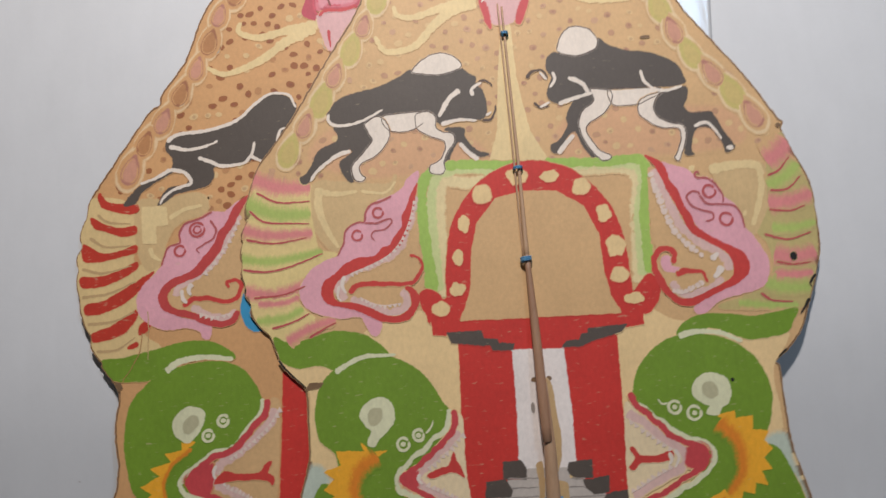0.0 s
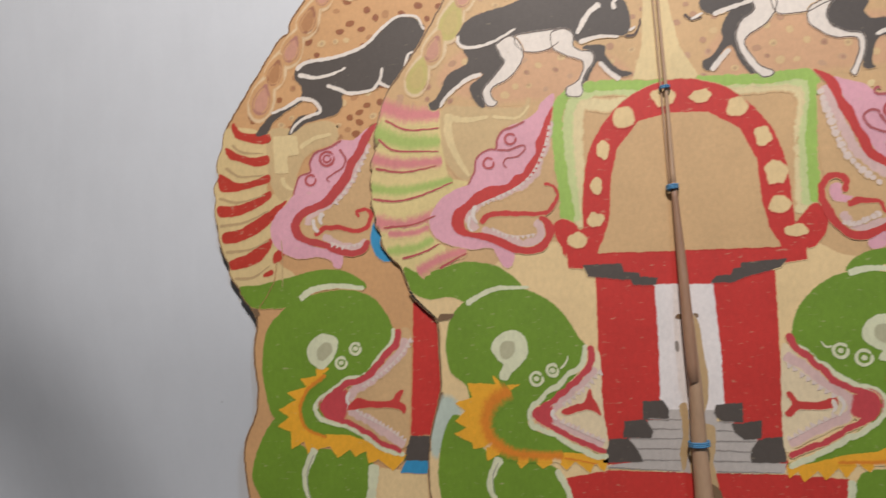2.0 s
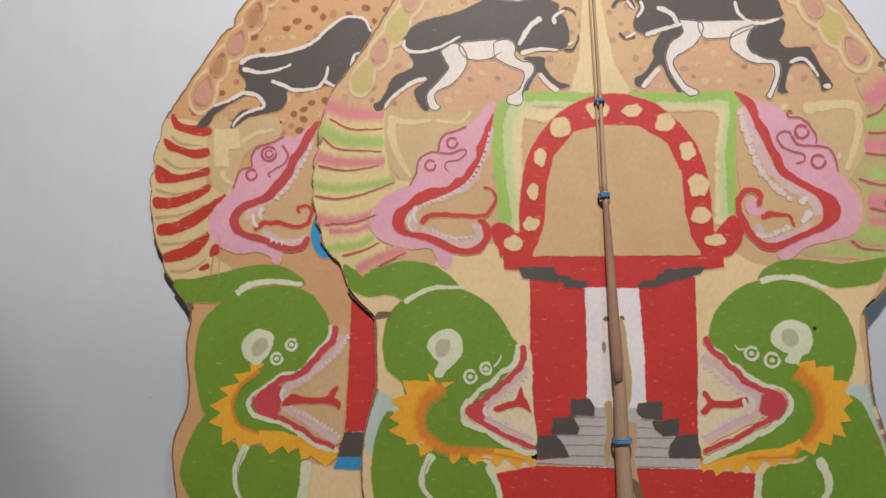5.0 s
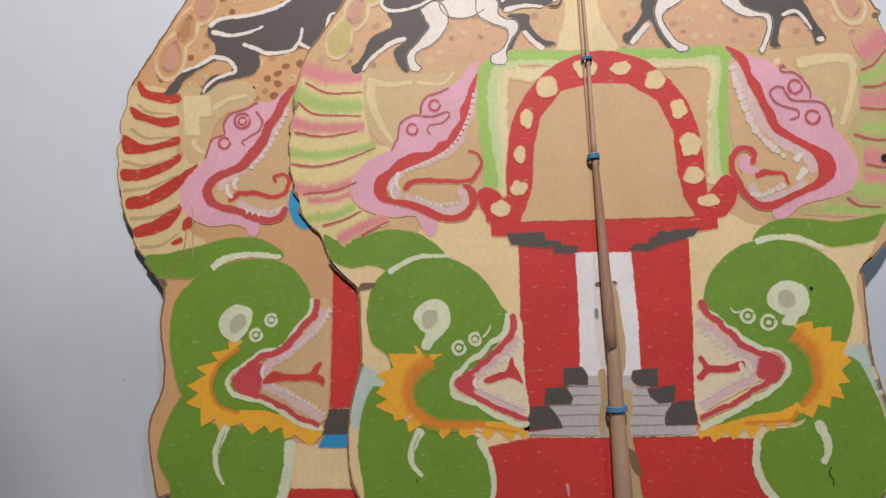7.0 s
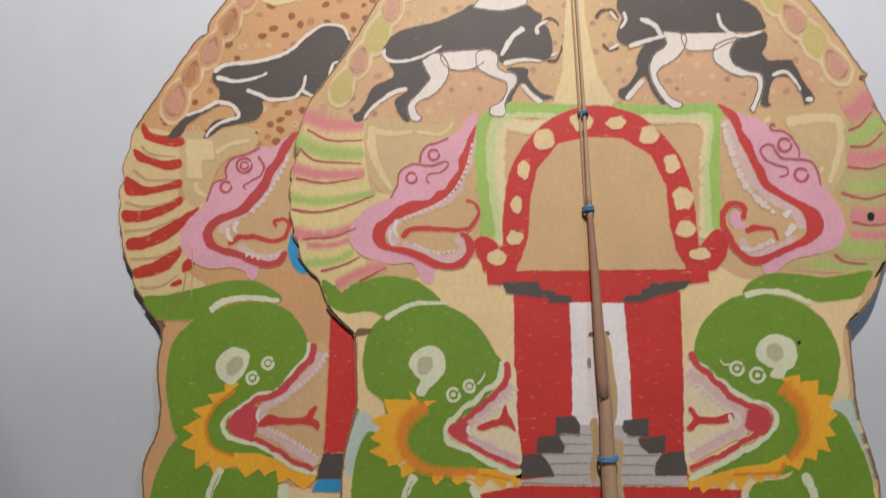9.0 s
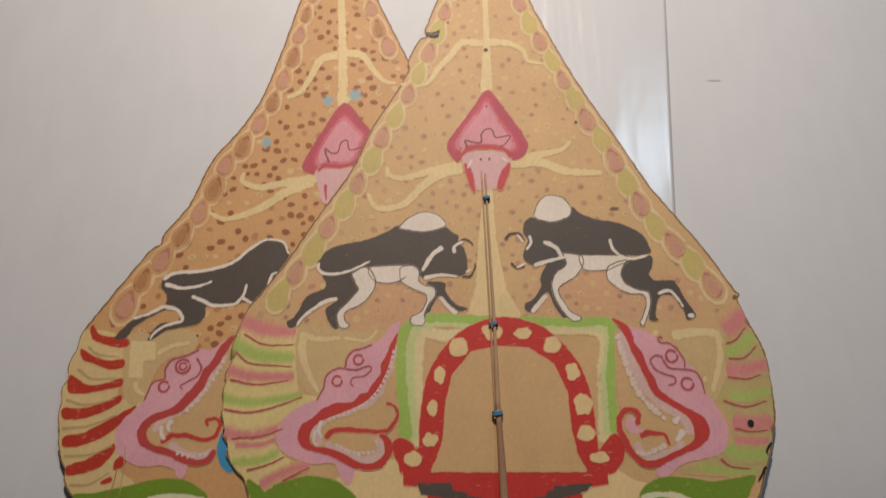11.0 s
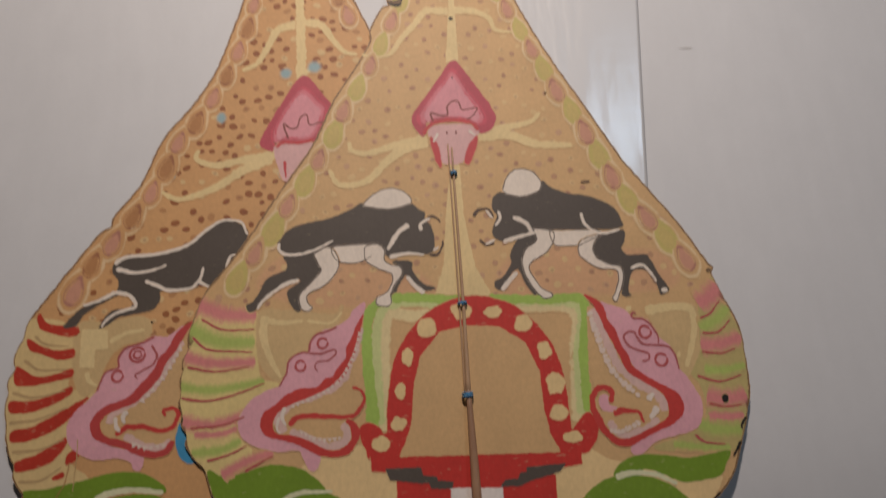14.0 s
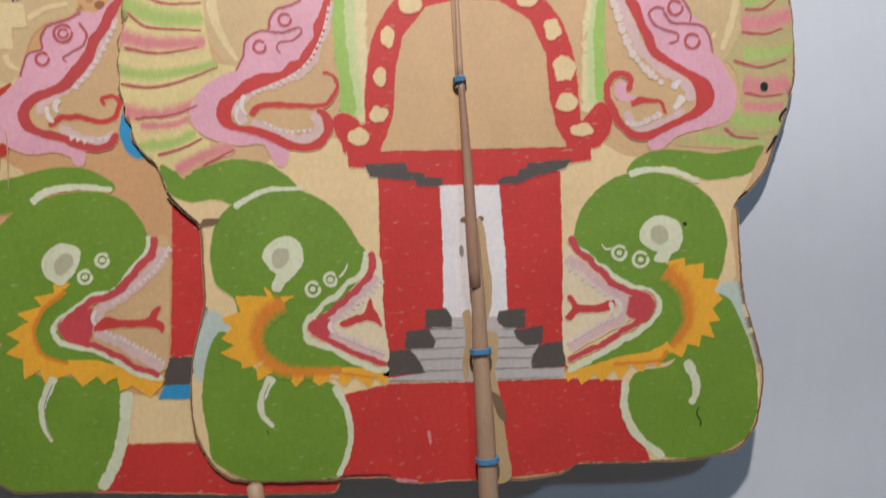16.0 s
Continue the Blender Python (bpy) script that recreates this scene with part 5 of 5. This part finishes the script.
stroke(rear, "bud_outline", [(-178, 537), (-182, 548), (-183, 555), (-175, 549), (-168, 551), (-165, 562), (-158, 565), (-155, 553), (-140, 556)], 2.08, "MAROON", 6, w1=1.3)
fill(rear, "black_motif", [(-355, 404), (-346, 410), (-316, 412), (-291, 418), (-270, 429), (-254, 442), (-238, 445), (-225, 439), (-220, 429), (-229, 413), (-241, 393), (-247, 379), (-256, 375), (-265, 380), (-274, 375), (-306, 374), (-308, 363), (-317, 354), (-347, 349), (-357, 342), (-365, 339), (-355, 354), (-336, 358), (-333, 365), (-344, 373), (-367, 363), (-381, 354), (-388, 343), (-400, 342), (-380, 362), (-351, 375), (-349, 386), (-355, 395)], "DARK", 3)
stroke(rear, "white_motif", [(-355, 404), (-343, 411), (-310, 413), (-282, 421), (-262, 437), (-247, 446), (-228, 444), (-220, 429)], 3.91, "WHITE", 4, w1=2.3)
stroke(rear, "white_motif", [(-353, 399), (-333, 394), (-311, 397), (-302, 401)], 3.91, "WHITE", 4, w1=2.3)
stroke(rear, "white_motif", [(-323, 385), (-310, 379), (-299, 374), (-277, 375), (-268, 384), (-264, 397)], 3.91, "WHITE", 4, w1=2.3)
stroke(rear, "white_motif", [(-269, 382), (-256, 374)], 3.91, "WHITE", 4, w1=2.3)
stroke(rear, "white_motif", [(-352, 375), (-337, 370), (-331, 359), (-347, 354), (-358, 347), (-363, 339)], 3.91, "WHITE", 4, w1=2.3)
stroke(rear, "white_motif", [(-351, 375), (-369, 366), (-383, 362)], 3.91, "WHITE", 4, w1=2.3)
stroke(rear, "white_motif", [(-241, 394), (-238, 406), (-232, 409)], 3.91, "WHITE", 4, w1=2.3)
leaves(rear, "leaf", [(-191, 802), (-208, 741), (-230, 677), (-254, 611), (-287, 553), (-317, 504), (-341, 456), (-357, 437), (-384, 398), (-407, 357)], 16, ('LEAFB', 'LEAFP'), 9, 12, 2)
leaves(rear, "leaf", [(-152, 803), (-140, 779), (-126, 746), (-114, 707), (-100, 669)], 5, ('LEAFP', 'LEAFB'), 8, 11, 2)
fill(rear, "orange_tip", [(-190, 822), (-185, 840), (-157, 840), (-148, 821), (-158, 810), (-168, 804), (-181, 810)], "TIPORANGE", 3, smooth=False, feather=2)
fill(rear, "torn_tip", [(-166, 873), (-157, 841), (-177, 851)], "CARD", 3, smooth=False, feather=0.4)
stroke(rear, "crack", [(-177, 852), (-166, 843), (-157, 841)], 0.7, "BLACK", 4, single=True)
blob(rear, "nail_hole", (-169, 802), 1.8, 1.8, "BLACK", 5)
blob(rear, "blue_patch", (-181, 617), 7, 8, "HAZE2", 2)
blob(rear, "blue_patch", (-149, 624), 9, 8, "HAZE2", 2)
blob(rear, "blue_patch", (-251, 565), 6, 9, "HAZE2", 2)
blob(rear, "blue_patch", (-302, 501), 5, 9, "HAZE2", 2)
blob(rear, "blue_patch", (-184, 496), 5, 8, "HAZE2", 2)
fill(front, "bare_patch", [(7, 136), (12, 130), (14, 104), (16, 84), (14, 63), (9, 49), (3, 44)], "CARD", 6, single=True, feather=0.5)
fill(front, "bare_patch", [(-10, 57), (-4, 59), (-5, 24), (-11, 1), (-13, 14), (-9, 34)], "CARD", 6, single=True, feather=0.5)
fill(front, "bare_patch", [(6, 38), (17, 39), (17, 22), (11, 0), (7, 0)], "CARD", 6, single=True, feather=0.5)
blob(front, "smudge", (-8, 110), 1.6, 5, "GREYLINE", 6)
blob(front, "smudge", (-4, 136), 3, 2.2, "CARDDARK", 6)
blob(front, "smudge", (10, 136), 2.5, 2, "CARDDARK", 6)
# shadow of the gap behind the left edge, painted as a black stroke
stroke(front, "edge_wear_and_shade", [(-249, 174), (-241, 163), (-232, 154), (-222, 144)], 2.2, "BLACK", 6, w1=1.2, single=True)
fill(front, "edge_wear_and_shade", [(-225, 143), (-220, 150), (-214, 150), (-206, 149), (-210, 145), (-217, 144)], "CARDDARK", 6, smooth=False, single=True, feather=0.4)
# shaded board thickness at the right rim, put in as three black strokes
stroke(front, "edge_wear_and_shade", [(279, 215), (272, 207), (273, 203)], 3, "BLACK", 6, w1=1.5, single=True)
stroke(front, "edge_wear_and_shade", [(269, 192), (262, 183), (258, 178)], 3, "BLACK", 6, w1=1.5, single=True)
stroke(front, "edge_wear_and_shade", [(240, 146), (230, 138)], 2.5, "BLACK", 6, w1=1.5, single=True)
blob(front, "edge_wear_and_shade", (265, 367), 2.6, 2, "CARDDARK", 6)
blob(front, "smudge", (144, 472), 5, 1.6, "CARDDARK", 6)
stroke(front, "edge_wear_and_shade", [(-278, 247), (-279, 240)], 2, "BLACK", 6, w1=1, single=True)
# thin black line along the bottom rim
stroke(front, "edge_wear_and_shade", [(-122, -72), (-103, -72), (-79, -74)], 1.2, "BLACK", 6, w1=1, single=True)
stroke(front, "paint_scrape", [(-71, -54), (-70, -56)], 3, "PINKS", 5, w1=2)
stroke(front, "paint_scrape", [(-45, -39), (-44, -51)], 3, "PINKS", 5, w1=2)
stroke(front, "paint_scrape", [(-24, -78), (-23, -80)], 3, "PINKS", 5, w1=2)
stroke(front, "paint_scrape", [(-75, -78), (-56, -81)], 3, "PINKS", 5, w1=2)
stroke(rear, "crease", [(-383, 212), (-386, 193), (-393, 180), (-402, 168), (-403, 164)], 0.8, "LEAFB", 6, w1=0.6)
stroke(rear, "crease", [(-377, 233), (-377, 211), (-378, 185)], 0.9, "CARD", 6, w1=0.8)
fill(rear, "edge_wear_and_shade", [(-411, 166), (-405, 165), (-403, 160), (-408, 156)], "CARDDARK", 6, smooth=False, single=True, feather=0.4)
stroke(rear, "smudge", [(-388, 256), (-386, 257)], 1.2, "BLACK", 6, single=True)
stroke(front, "pencil_line", [(-174, 11), (-180, -1), (-179, -16)], 0.8, "GREYLINE", 6, w1=0.5)
stroke(rear, "pencil_line", [(-353, 21), (-360, 5), (-360, -14), (-356, -25)], 0.8, "GREYLINE", 6, w1=0.5)
stroke(front, "orange_shade", [(-178, 33), (-158, 19), (-119, 15), (-84, 8)], 3.9000000000000004, "ORANGE2", 6, w1=1.3, soft="ORANGE", single=True)
stroke(rear, "orange_shade", [(-337, 97), (-356, 84), (-365, 66), (-360, 47), (-339, 37)], 3.9000000000000004, "ORANGE2", 6, w1=2.6, soft="ORANGE", single=True)
stroke(front, "orange_shade", [(162, 15), (154, 6), (114, 6)], 3.9000000000000004, "ORANGE2", 6, w1=2.6, soft="ORANGE", single=True)
front.finish()
rear.finish()

# ---- sticks ----
bamboo = material("bamboo", (0.46, 0.295, 0.18), rough=0.42, vary=0.28, bump=0.25, grain=420.0)
bamboo_dark = material("bamboo_dark", (0.36, 0.205, 0.125), rough=0.4, vary=0.3, bump=0.25, grain=420.0)
cord = material("blue_cord", (0.09, 0.27, 0.48), rough=0.35, vary=0.3, bump=0.5, grain=900.0)
WALL_Y = 0.0135


def rod(name, parent, points, material_used, flat=1.0, nodes=()):
    """A tapering round stick through (x, y, z, radius) in metres, with rounded ends and a slight knot where named."""
    rows = []
    for i in range(len(points) - 1):
        a, c = points[i], points[i + 1]
        k = max(2, int(abs(c[2] - a[2]) / 0.012))
        rows += [tuple(a[n] + (c[n] - a[n]) * j / k for n in range(4)) for j in range(k)]
    rows.append(points[-1])
    rows = [(*rows[0][:3], rows[0][3] * 0.5)] + rows + [(*rows[-1][:3], rows[-1][3] * 0.5)]
    bm, rings = bmesh.new(), []
    for i, (x, y, z, r) in enumerate(rows):
        swell = 1 + sum(0.16 * math.exp(-((z - q) / 0.004) ** 2) for q in nodes)
        if i == 0:
            z += r * 0.6
        if i == len(rows) - 1:
            z -= r * 0.6
        rings.append([bm.verts.new((x + swell * r * math.cos(a) * (1 + 0.06 * noise.noise(Vector((a, z * 30, 1)))), y + flat * r * swell * math.sin(a), z)) for a in [j * math.tau / 14 for j in range(14)]])
    for p, q in zip(rings, rings[1:]):
        for j in range(14):
            bm.faces.new((p[j - 1], p[j], q[j], q[j - 1]))
    bm.faces.new(rings[0])
    bm.faces.new(list(reversed(rings[-1])))
    bmesh.ops.recalc_face_normals(bm, faces=bm.faces)
    me = bpy.data.meshes.new(name)
    bm.to_mesh(me)
    for f in me.polygons:
        f.use_smooth = True
    me.materials.append(material_used)
    ob = new(name, me)
    ob.parent = parent
    ob.matrix_parent_inverse = Matrix.Translation((0, -parent.location.y, -parent.location.z))
    return ob


def tie(parent, at, r, turns, lean=0.0):
    """Cord wound round the stick, with a short twisted end."""
    bm = bmesh.new()
    wire = 0.0009
    path = []
    for i in range(turns * 16 + 1):
        a = i * math.tau / 16
        path.append(Vector((at[0] + (r + wire) * math.cos(a), at[1] + (r + wire) * math.sin(a), at[2] + (i / 16 - turns / 2) * wire * 1.7 + lean * math.cos(a))))
    path += [path[-1] + Vector((-0.002 * k - r * 0.4, -0.001 * k, 0.0012 * math.sin(k * 2.0))) for k in range(1, 4)]
    rings = []
    for i, q in enumerate(path):
        way = (path[min(i + 1, len(path) - 1)] - path[max(i - 1, 0)]).normalized()
        u = way.cross(Vector((0, 0, 1))).normalized()
        v = way.cross(u)
        rings.append([bm.verts.new(q + wire * (u * math.cos(a) + v * math.sin(a))) for a in [j * math.tau / 6 for j in range(6)]])
    for p, q in zip(rings, rings[1:]):
        for j in range(6):
            bm.faces.new((p[j - 1], p[j], q[j], q[j - 1]))
    bmesh.ops.recalc_face_normals(bm, faces=bm.faces)
    me = bpy.data.meshes.new("cord_tie")
    bm.to_mesh(me)
    me.materials.append(cord)
    ob = new("cord_tie", me)
    ob.parent = parent
    ob.matrix_parent_inverse = Matrix.Translation((0, -parent.location.y, -parent.location.z))


def metres(points):
    return [(x / 1000, FOOT + z / 1000) for x, z in points]


S = metres([(0, 517), (0, 487), (1, 349)])
M = metres([(1, 344), (0, 252), (1, 187), (1, 126), (1, 80)])
L = metres([(3, 133), (3, 75), (2, 26), (2, -37), (1, -100)])
rod("upper_stick", front.top, [(S[0][0], -0.003, S[0][1], 0.0010), (S[1][0], -0.003, S[1][1], 0.0012), (M[0][0], -0.004, M[0][1], 0.0017), (M[1][0], -0.006, M[1][1], 0.0026)], bamboo, 0.8)
rod("middle_stick", front.top, [(M[1][0], -0.006, M[1][1] + 0.004, 0.0026), (M[2][0], -0.007, M[2][1], 0.0041), (M[3][0], -0.0105, M[3][1], 0.0050), (M[4][0], -0.0125, M[4][1], 0.0046)], bamboo_dark, 0.8)
rod("split_stick", front.top, [(S[0][0] - 0.004, -0.0022, S[0][1] + 0.004, 0.0008), (M[0][0] - 0.004, -0.0025, M[0][1], 0.001), (M[1][0] - 0.003, -0.003, M[1][1], 0.001)], bamboo, 0.8)
rod("handle", front.top, [(L[0][0], -0.007, L[0][1], 0.004), (L[1][0], -0.009, L[1][1], 0.0056), (L[2][0], -0.009, L[2][1], 0.0066), (L[3][0], -0.0095, L[3][1], 0.0080), (L[4][0], -0.0095, L[4][1], 0.0083), (L[4][0] + 0.008, -0.0095, 0.006, 0.0098)],
    bamboo, 1.0, nodes=(0.30, 0.12))
for x, z, r, y, n in ((S[1][0], S[1][1], 0.0024, -0.003, 2), (M[0][0] - 0.001, M[0][1], 0.0034, -0.003, 2), (M[1][0] - 0.001, M[1][1], 0.0040, -0.005, 3), (L[2][0], L[2][1], 0.0076, -0.009, 3)):
    tie(front.top, (x, y, z), r, n)
T = metres([(2, -64)])
tie(front.top, (T[0][0], -0.0095, T[0][1]), 0.0084, 3)
K = metres([(-192, -74), (-190, -99)])
rod("handle", rear.top, [(K[0][0], -0.0015, K[0][1], 0.0066), (K[1][0], -0.0015, K[1][1], 0.0072), (K[1][0] - 0.004, -0.0015, 0.006, 0.0085)], bamboo, 1.0, nodes=(0.28,))

# ---- room ----
vinyl = material("white_vinyl", (0.68, 0.685, 0.70), rough=0.6, vary=0.06, bump=0.04, grain=60.0)
# unseen walls and ceiling, kept dark grey to hold down bounced light
dark_plaster = material("dark_plaster", (0.20, 0.195, 0.19), rough=0.85, vary=0.12, bump=0.2, grain=120.0)
cement = material("cement", (0.2, 0.19, 0.18), rough=0.7, vary=0.25, bump=0.2, grain=90.0)
black_vinyl = material("black_print", (0.012, 0.010, 0.010), rough=0.45, vary=0.2, bump=0.05)


def slab(name, low, high, used, label, category):
    bm = bmesh.new()
    bmesh.ops.create_cube(bm, size=1.0)
    for v in bm.verts:
        v.co = Vector([low[k] if v.co[k] < 0 else high[k] for k in range(3)])
    me = bpy.data.meshes.new(name)
    bm.to_mesh(me)
    me.materials.append(used)
    return tagged(new(name, me), label, category, kind="structure")


slab("floor", (-2.2, -3.6, -0.1), (2.2, 0.3, 0.0), cement, "plain grey cement floor", "floor")
slab("ceiling", (-2.2, -3.6, 2.6), (2.2, 0.3, 2.7), dark_plaster, "plain off-white ceiling", "ceiling")
slab("wall_north", (-2.2, 0.12, 0.0), (2.2, 0.3, 2.6), dark_plaster, "plain wall behind the white banner", "wall")
slab("wall_south", (-2.2, -3.7, 0.0), (2.2, -3.6, 2.6), dark_plaster, "plain off-white wall", "wall")
slab("wall_west", (-2.3, -3.7, 0.0), (-2.2, 0.3, 2.6), dark_plaster, "plain off-white wall", "wall")
slab("wall_east", (2.2, -3.7, 0.0), (2.3, 0.3, 2.6), dark_plaster, "plain off-white wall", "wall")


def sheet(name, x0, x1, z0, z1, y, used, wave, label, nx=120, nz=60, thick=0.0008):
    """A hanging sheet with soft upright folds."""
    bm, grid = bmesh.new(), []
    for s in (0, 1):
        rows = []
        for i in range(nx + 1):
            x = x0 + (x1 - x0) * i / nx
            rows.append([bm.verts.new((x, y + wave(x, z0 + (z1 - z0) * j / nz) + s * thick, z0 + (z1 - z0) * j / nz)) for j in range(nz + 1)])
        grid.append(rows)
    for s in (0, 1):
        for i in range(nx):
            for j in range(nz):
                q = (grid[s][i][j], grid[s][i + 1][j], grid[s][i + 1][j + 1], grid[s][i][j + 1])
                bm.faces.new(q if s == 0 else tuple(reversed(q))).smooth = True
    for i in range(nx):
        for j in (0, nz):
            bm.faces.new((grid[0][i][j], grid[0][i + 1][j], grid[1][i + 1][j], grid[1][i][j]))
    for j in range(nz):
        for i in (0, nx):
            bm.faces.new((grid[0][i][j], grid[0][i][j + 1], grid[1][i][j + 1], grid[1][i][j]))
    bmesh.ops.recalc_face_normals(bm, faces=bm.faces)
    me = bpy.data.meshes.new(name)
    bm.to_mesh(me)
    me.materials.append(used)
    return tagged(new(name, me), label, "banner")


def folds(x, z):
    calm = max(0.0, min(1.0, (1.55 - z) / 0.4))
    left = max(0.0, min(1.0, (-0.525 - 0.5 * (z - 0.55) - x) / 0.29))
    low = max(0.0, min(1.0, (0.75 - z) / 0.3))
    return 0.03 * low * low * (3 - 2 * low) + calm * (0.003 * noise.noise(Vector((x * 2.2, z * 0.5, 3.0))) + 0.0013 * noise.noise(Vector((x * 9.0, z * 1.1, 8.0))) + 0.050 * max(0.0, min(1.0, (1.1 - z) / 0.5)) * left * left * (3 - 2 * left))


banner = sheet("banner", -1.9, 1.9, 0.012, 2.2, WALL_Y, vinyl, folds, "white vinyl banner hung flat as a backdrop", 190, 70)


def on_banner(name, points, used, smooth=True, proud=0.0003):
    """Something printed or smeared on the banner's face."""
    edge = shaky(curve(points, True, 4.0, smooth), 0.9, 2.0)
    me = bpy.data.meshes.new(name)
    me.from_pydata([(q.x / 1000, WALL_Y + folds(q.x / 1000, FOOT + q.y / 1000) - proud, FOOT + q.y / 1000) for q in edge], [], triangles(edge))
    me.materials.append(used)
    ob = new(name, me)
    ob.parent = banner
    return ob


for bar in ([(-704, 1023), (-649, 1003), (-589, 989), (-514, 983), (-469, 990), (-451, 1002), (-432, 1025), (-448, 1152), (-804, 1133), (-785, 1046)],
            [(-349, 1027), (-336, 1025), (-303, 1044), (-284, 1076), (-322, 1140), (-358, 1138)],
            [(-274, 1066), (-255, 1045), (-234, 1061), (-198, 1050), (-152, 1049), (-145, 1149), (-276, 1143)],
            [(-43, 1069), (-18, 1042), (8, 1030), (45, 1033), (89, 1043), (106, 1161), (-30, 1154)]):
    on_banner("printed_bar", bar, black_vinyl)
smear = material("smear", (0.57, 0.54, 0.50), rough=0.7)
soot = material("soot", (0.52, 0.505, 0.50), rough=0.7)
for spot, used in (([(-637, 896), (-634, 896), (-633, 892), (-636, 892)], soot), ([(-153, 944), (-148, 941), (-141, 943), (-148, 940)], soot), ([(280, 641), (290, 643), (299, 641), (289, 640)], soot),
                   ([(559, 1000), (568, 998), (561, 988), (556, 993)], smear), ([(559, 971), (569, 964), (562, 960)], smear), ([(-610, 712), (-607, 712), (-606, 709), (-609, 709)], soot), ([(-459, 72), (-457, 72), (-457, 71), (-459, 71)], soot)):
    on_banner("mark", spot, used)

# clear plastic strip stuck over the banner, crinkled and shiny
film = bpy.data.materials.new("clear_film")
film.use_nodes = True
nt = film.node_tree
skin = nt.nodes["Principled BSDF"]
skin.inputs["Base Color"].default_value = (0.68, 0.685, 0.70, 1)
skin.inputs["IOR"].default_value = 1.5
skin.inputs["Roughness"].default_value = 0.6
skin.inputs["Coat IOR"].default_value = 1.8
skin.inputs["Coat Roughness"].default_value = 0.27
where = nt.nodes.new("ShaderNodeTexCoord").outputs["Object"]
# gloss is masked off by height, so the sheen fades out before the top edge
split = nt.nodes.new("ShaderNodeSeparateXYZ")
nt.links.new(where, split.inputs[0])
gloss_fade = nt.nodes.new("ShaderNodeMapRange")
gloss_fade.interpolation_type = "SMOOTHSTEP"
for socket, value in (("From Min", 1.22), ("From Max", 1.42), ("To Min", 1.0), ("To Max", 0.0)):
    gloss_fade.inputs[socket].default_value = value
nt.links.new(split.outputs["Z"], gloss_fade.inputs["Value"])
nt.links.new(gloss_fade.outputs[0], skin.inputs["Coat Weight"])
heights = []
for scale, squash, strength in ((16.0, (1.0, 1.0, 0.3), 1.0), (60.0, (1.0, 1.0, 0.15), 0.2), (150.0, (1.0, 1.0, 0.06), 0.05), (90.0, (0.12, 1.0, 1.0), 0.05)):
    mp = nt.nodes.new("ShaderNodeMapping")
    mp.inputs["Scale"].default_value = squash
    nt.links.new(where, mp.inputs["Vector"])
    tex = nt.nodes.new("ShaderNodeTexNoise")
    tex.inputs["Scale"].default_value, tex.inputs["Detail"].default_value = scale, 3.0
    nt.links.new(mp.outputs[0], tex.inputs["Vector"])
    mul = nt.nodes.new("ShaderNodeMath")
    mul.operation = "MULTIPLY"
    mul.inputs[1].default_value = strength
    nt.links.new(tex.outputs["Fac"], mul.inputs[0])
    heights.append(mul.outputs[0])
add = heights[0]
for other in heights[1:]:
    n = nt.nodes.new("ShaderNodeMath")
    nt.links.new(add, n.inputs[0])
    nt.links.new(other, n.inputs[1])
    add = n.outputs[0]
bp = nt.nodes.new("ShaderNodeBump")
bp.inputs["Strength"].default_value, bp.inputs["Distance"].default_value = 0.4, 0.008
nt.links.new(add, bp.inputs["Height"])
nt.links.new(bp.outputs[0], skin.inputs["Coat Normal"])
E1 = metres([(253, 850), (221, 490)])
lean = (E1[1][0] - E1[0][0]) / (E1[1][1] - E1[0][1])


def strip_wave(x, z):
    sunk = max(0.0, min(1.0, (z - 1.36) / 0.06))
    return folds(x, z) - 0.0003 + 0.0002 * noise.noise(Vector((x * 40, z * 7, 4.0))) + 0.0012 * sunk


strip = sheet("plastic_strip", E1[0][0] - 0.25, E1[0][0], 0.85, 1.43, WALL_Y, film, strip_wave, "clear crinkled plastic strip stuck on the white banner", 60, 90, 0.00012)
for v in strip.data.vertices:
    v.co.x += lean * (v.co.z - E1[0][1])
tagged(strip, category="plastic sheet")
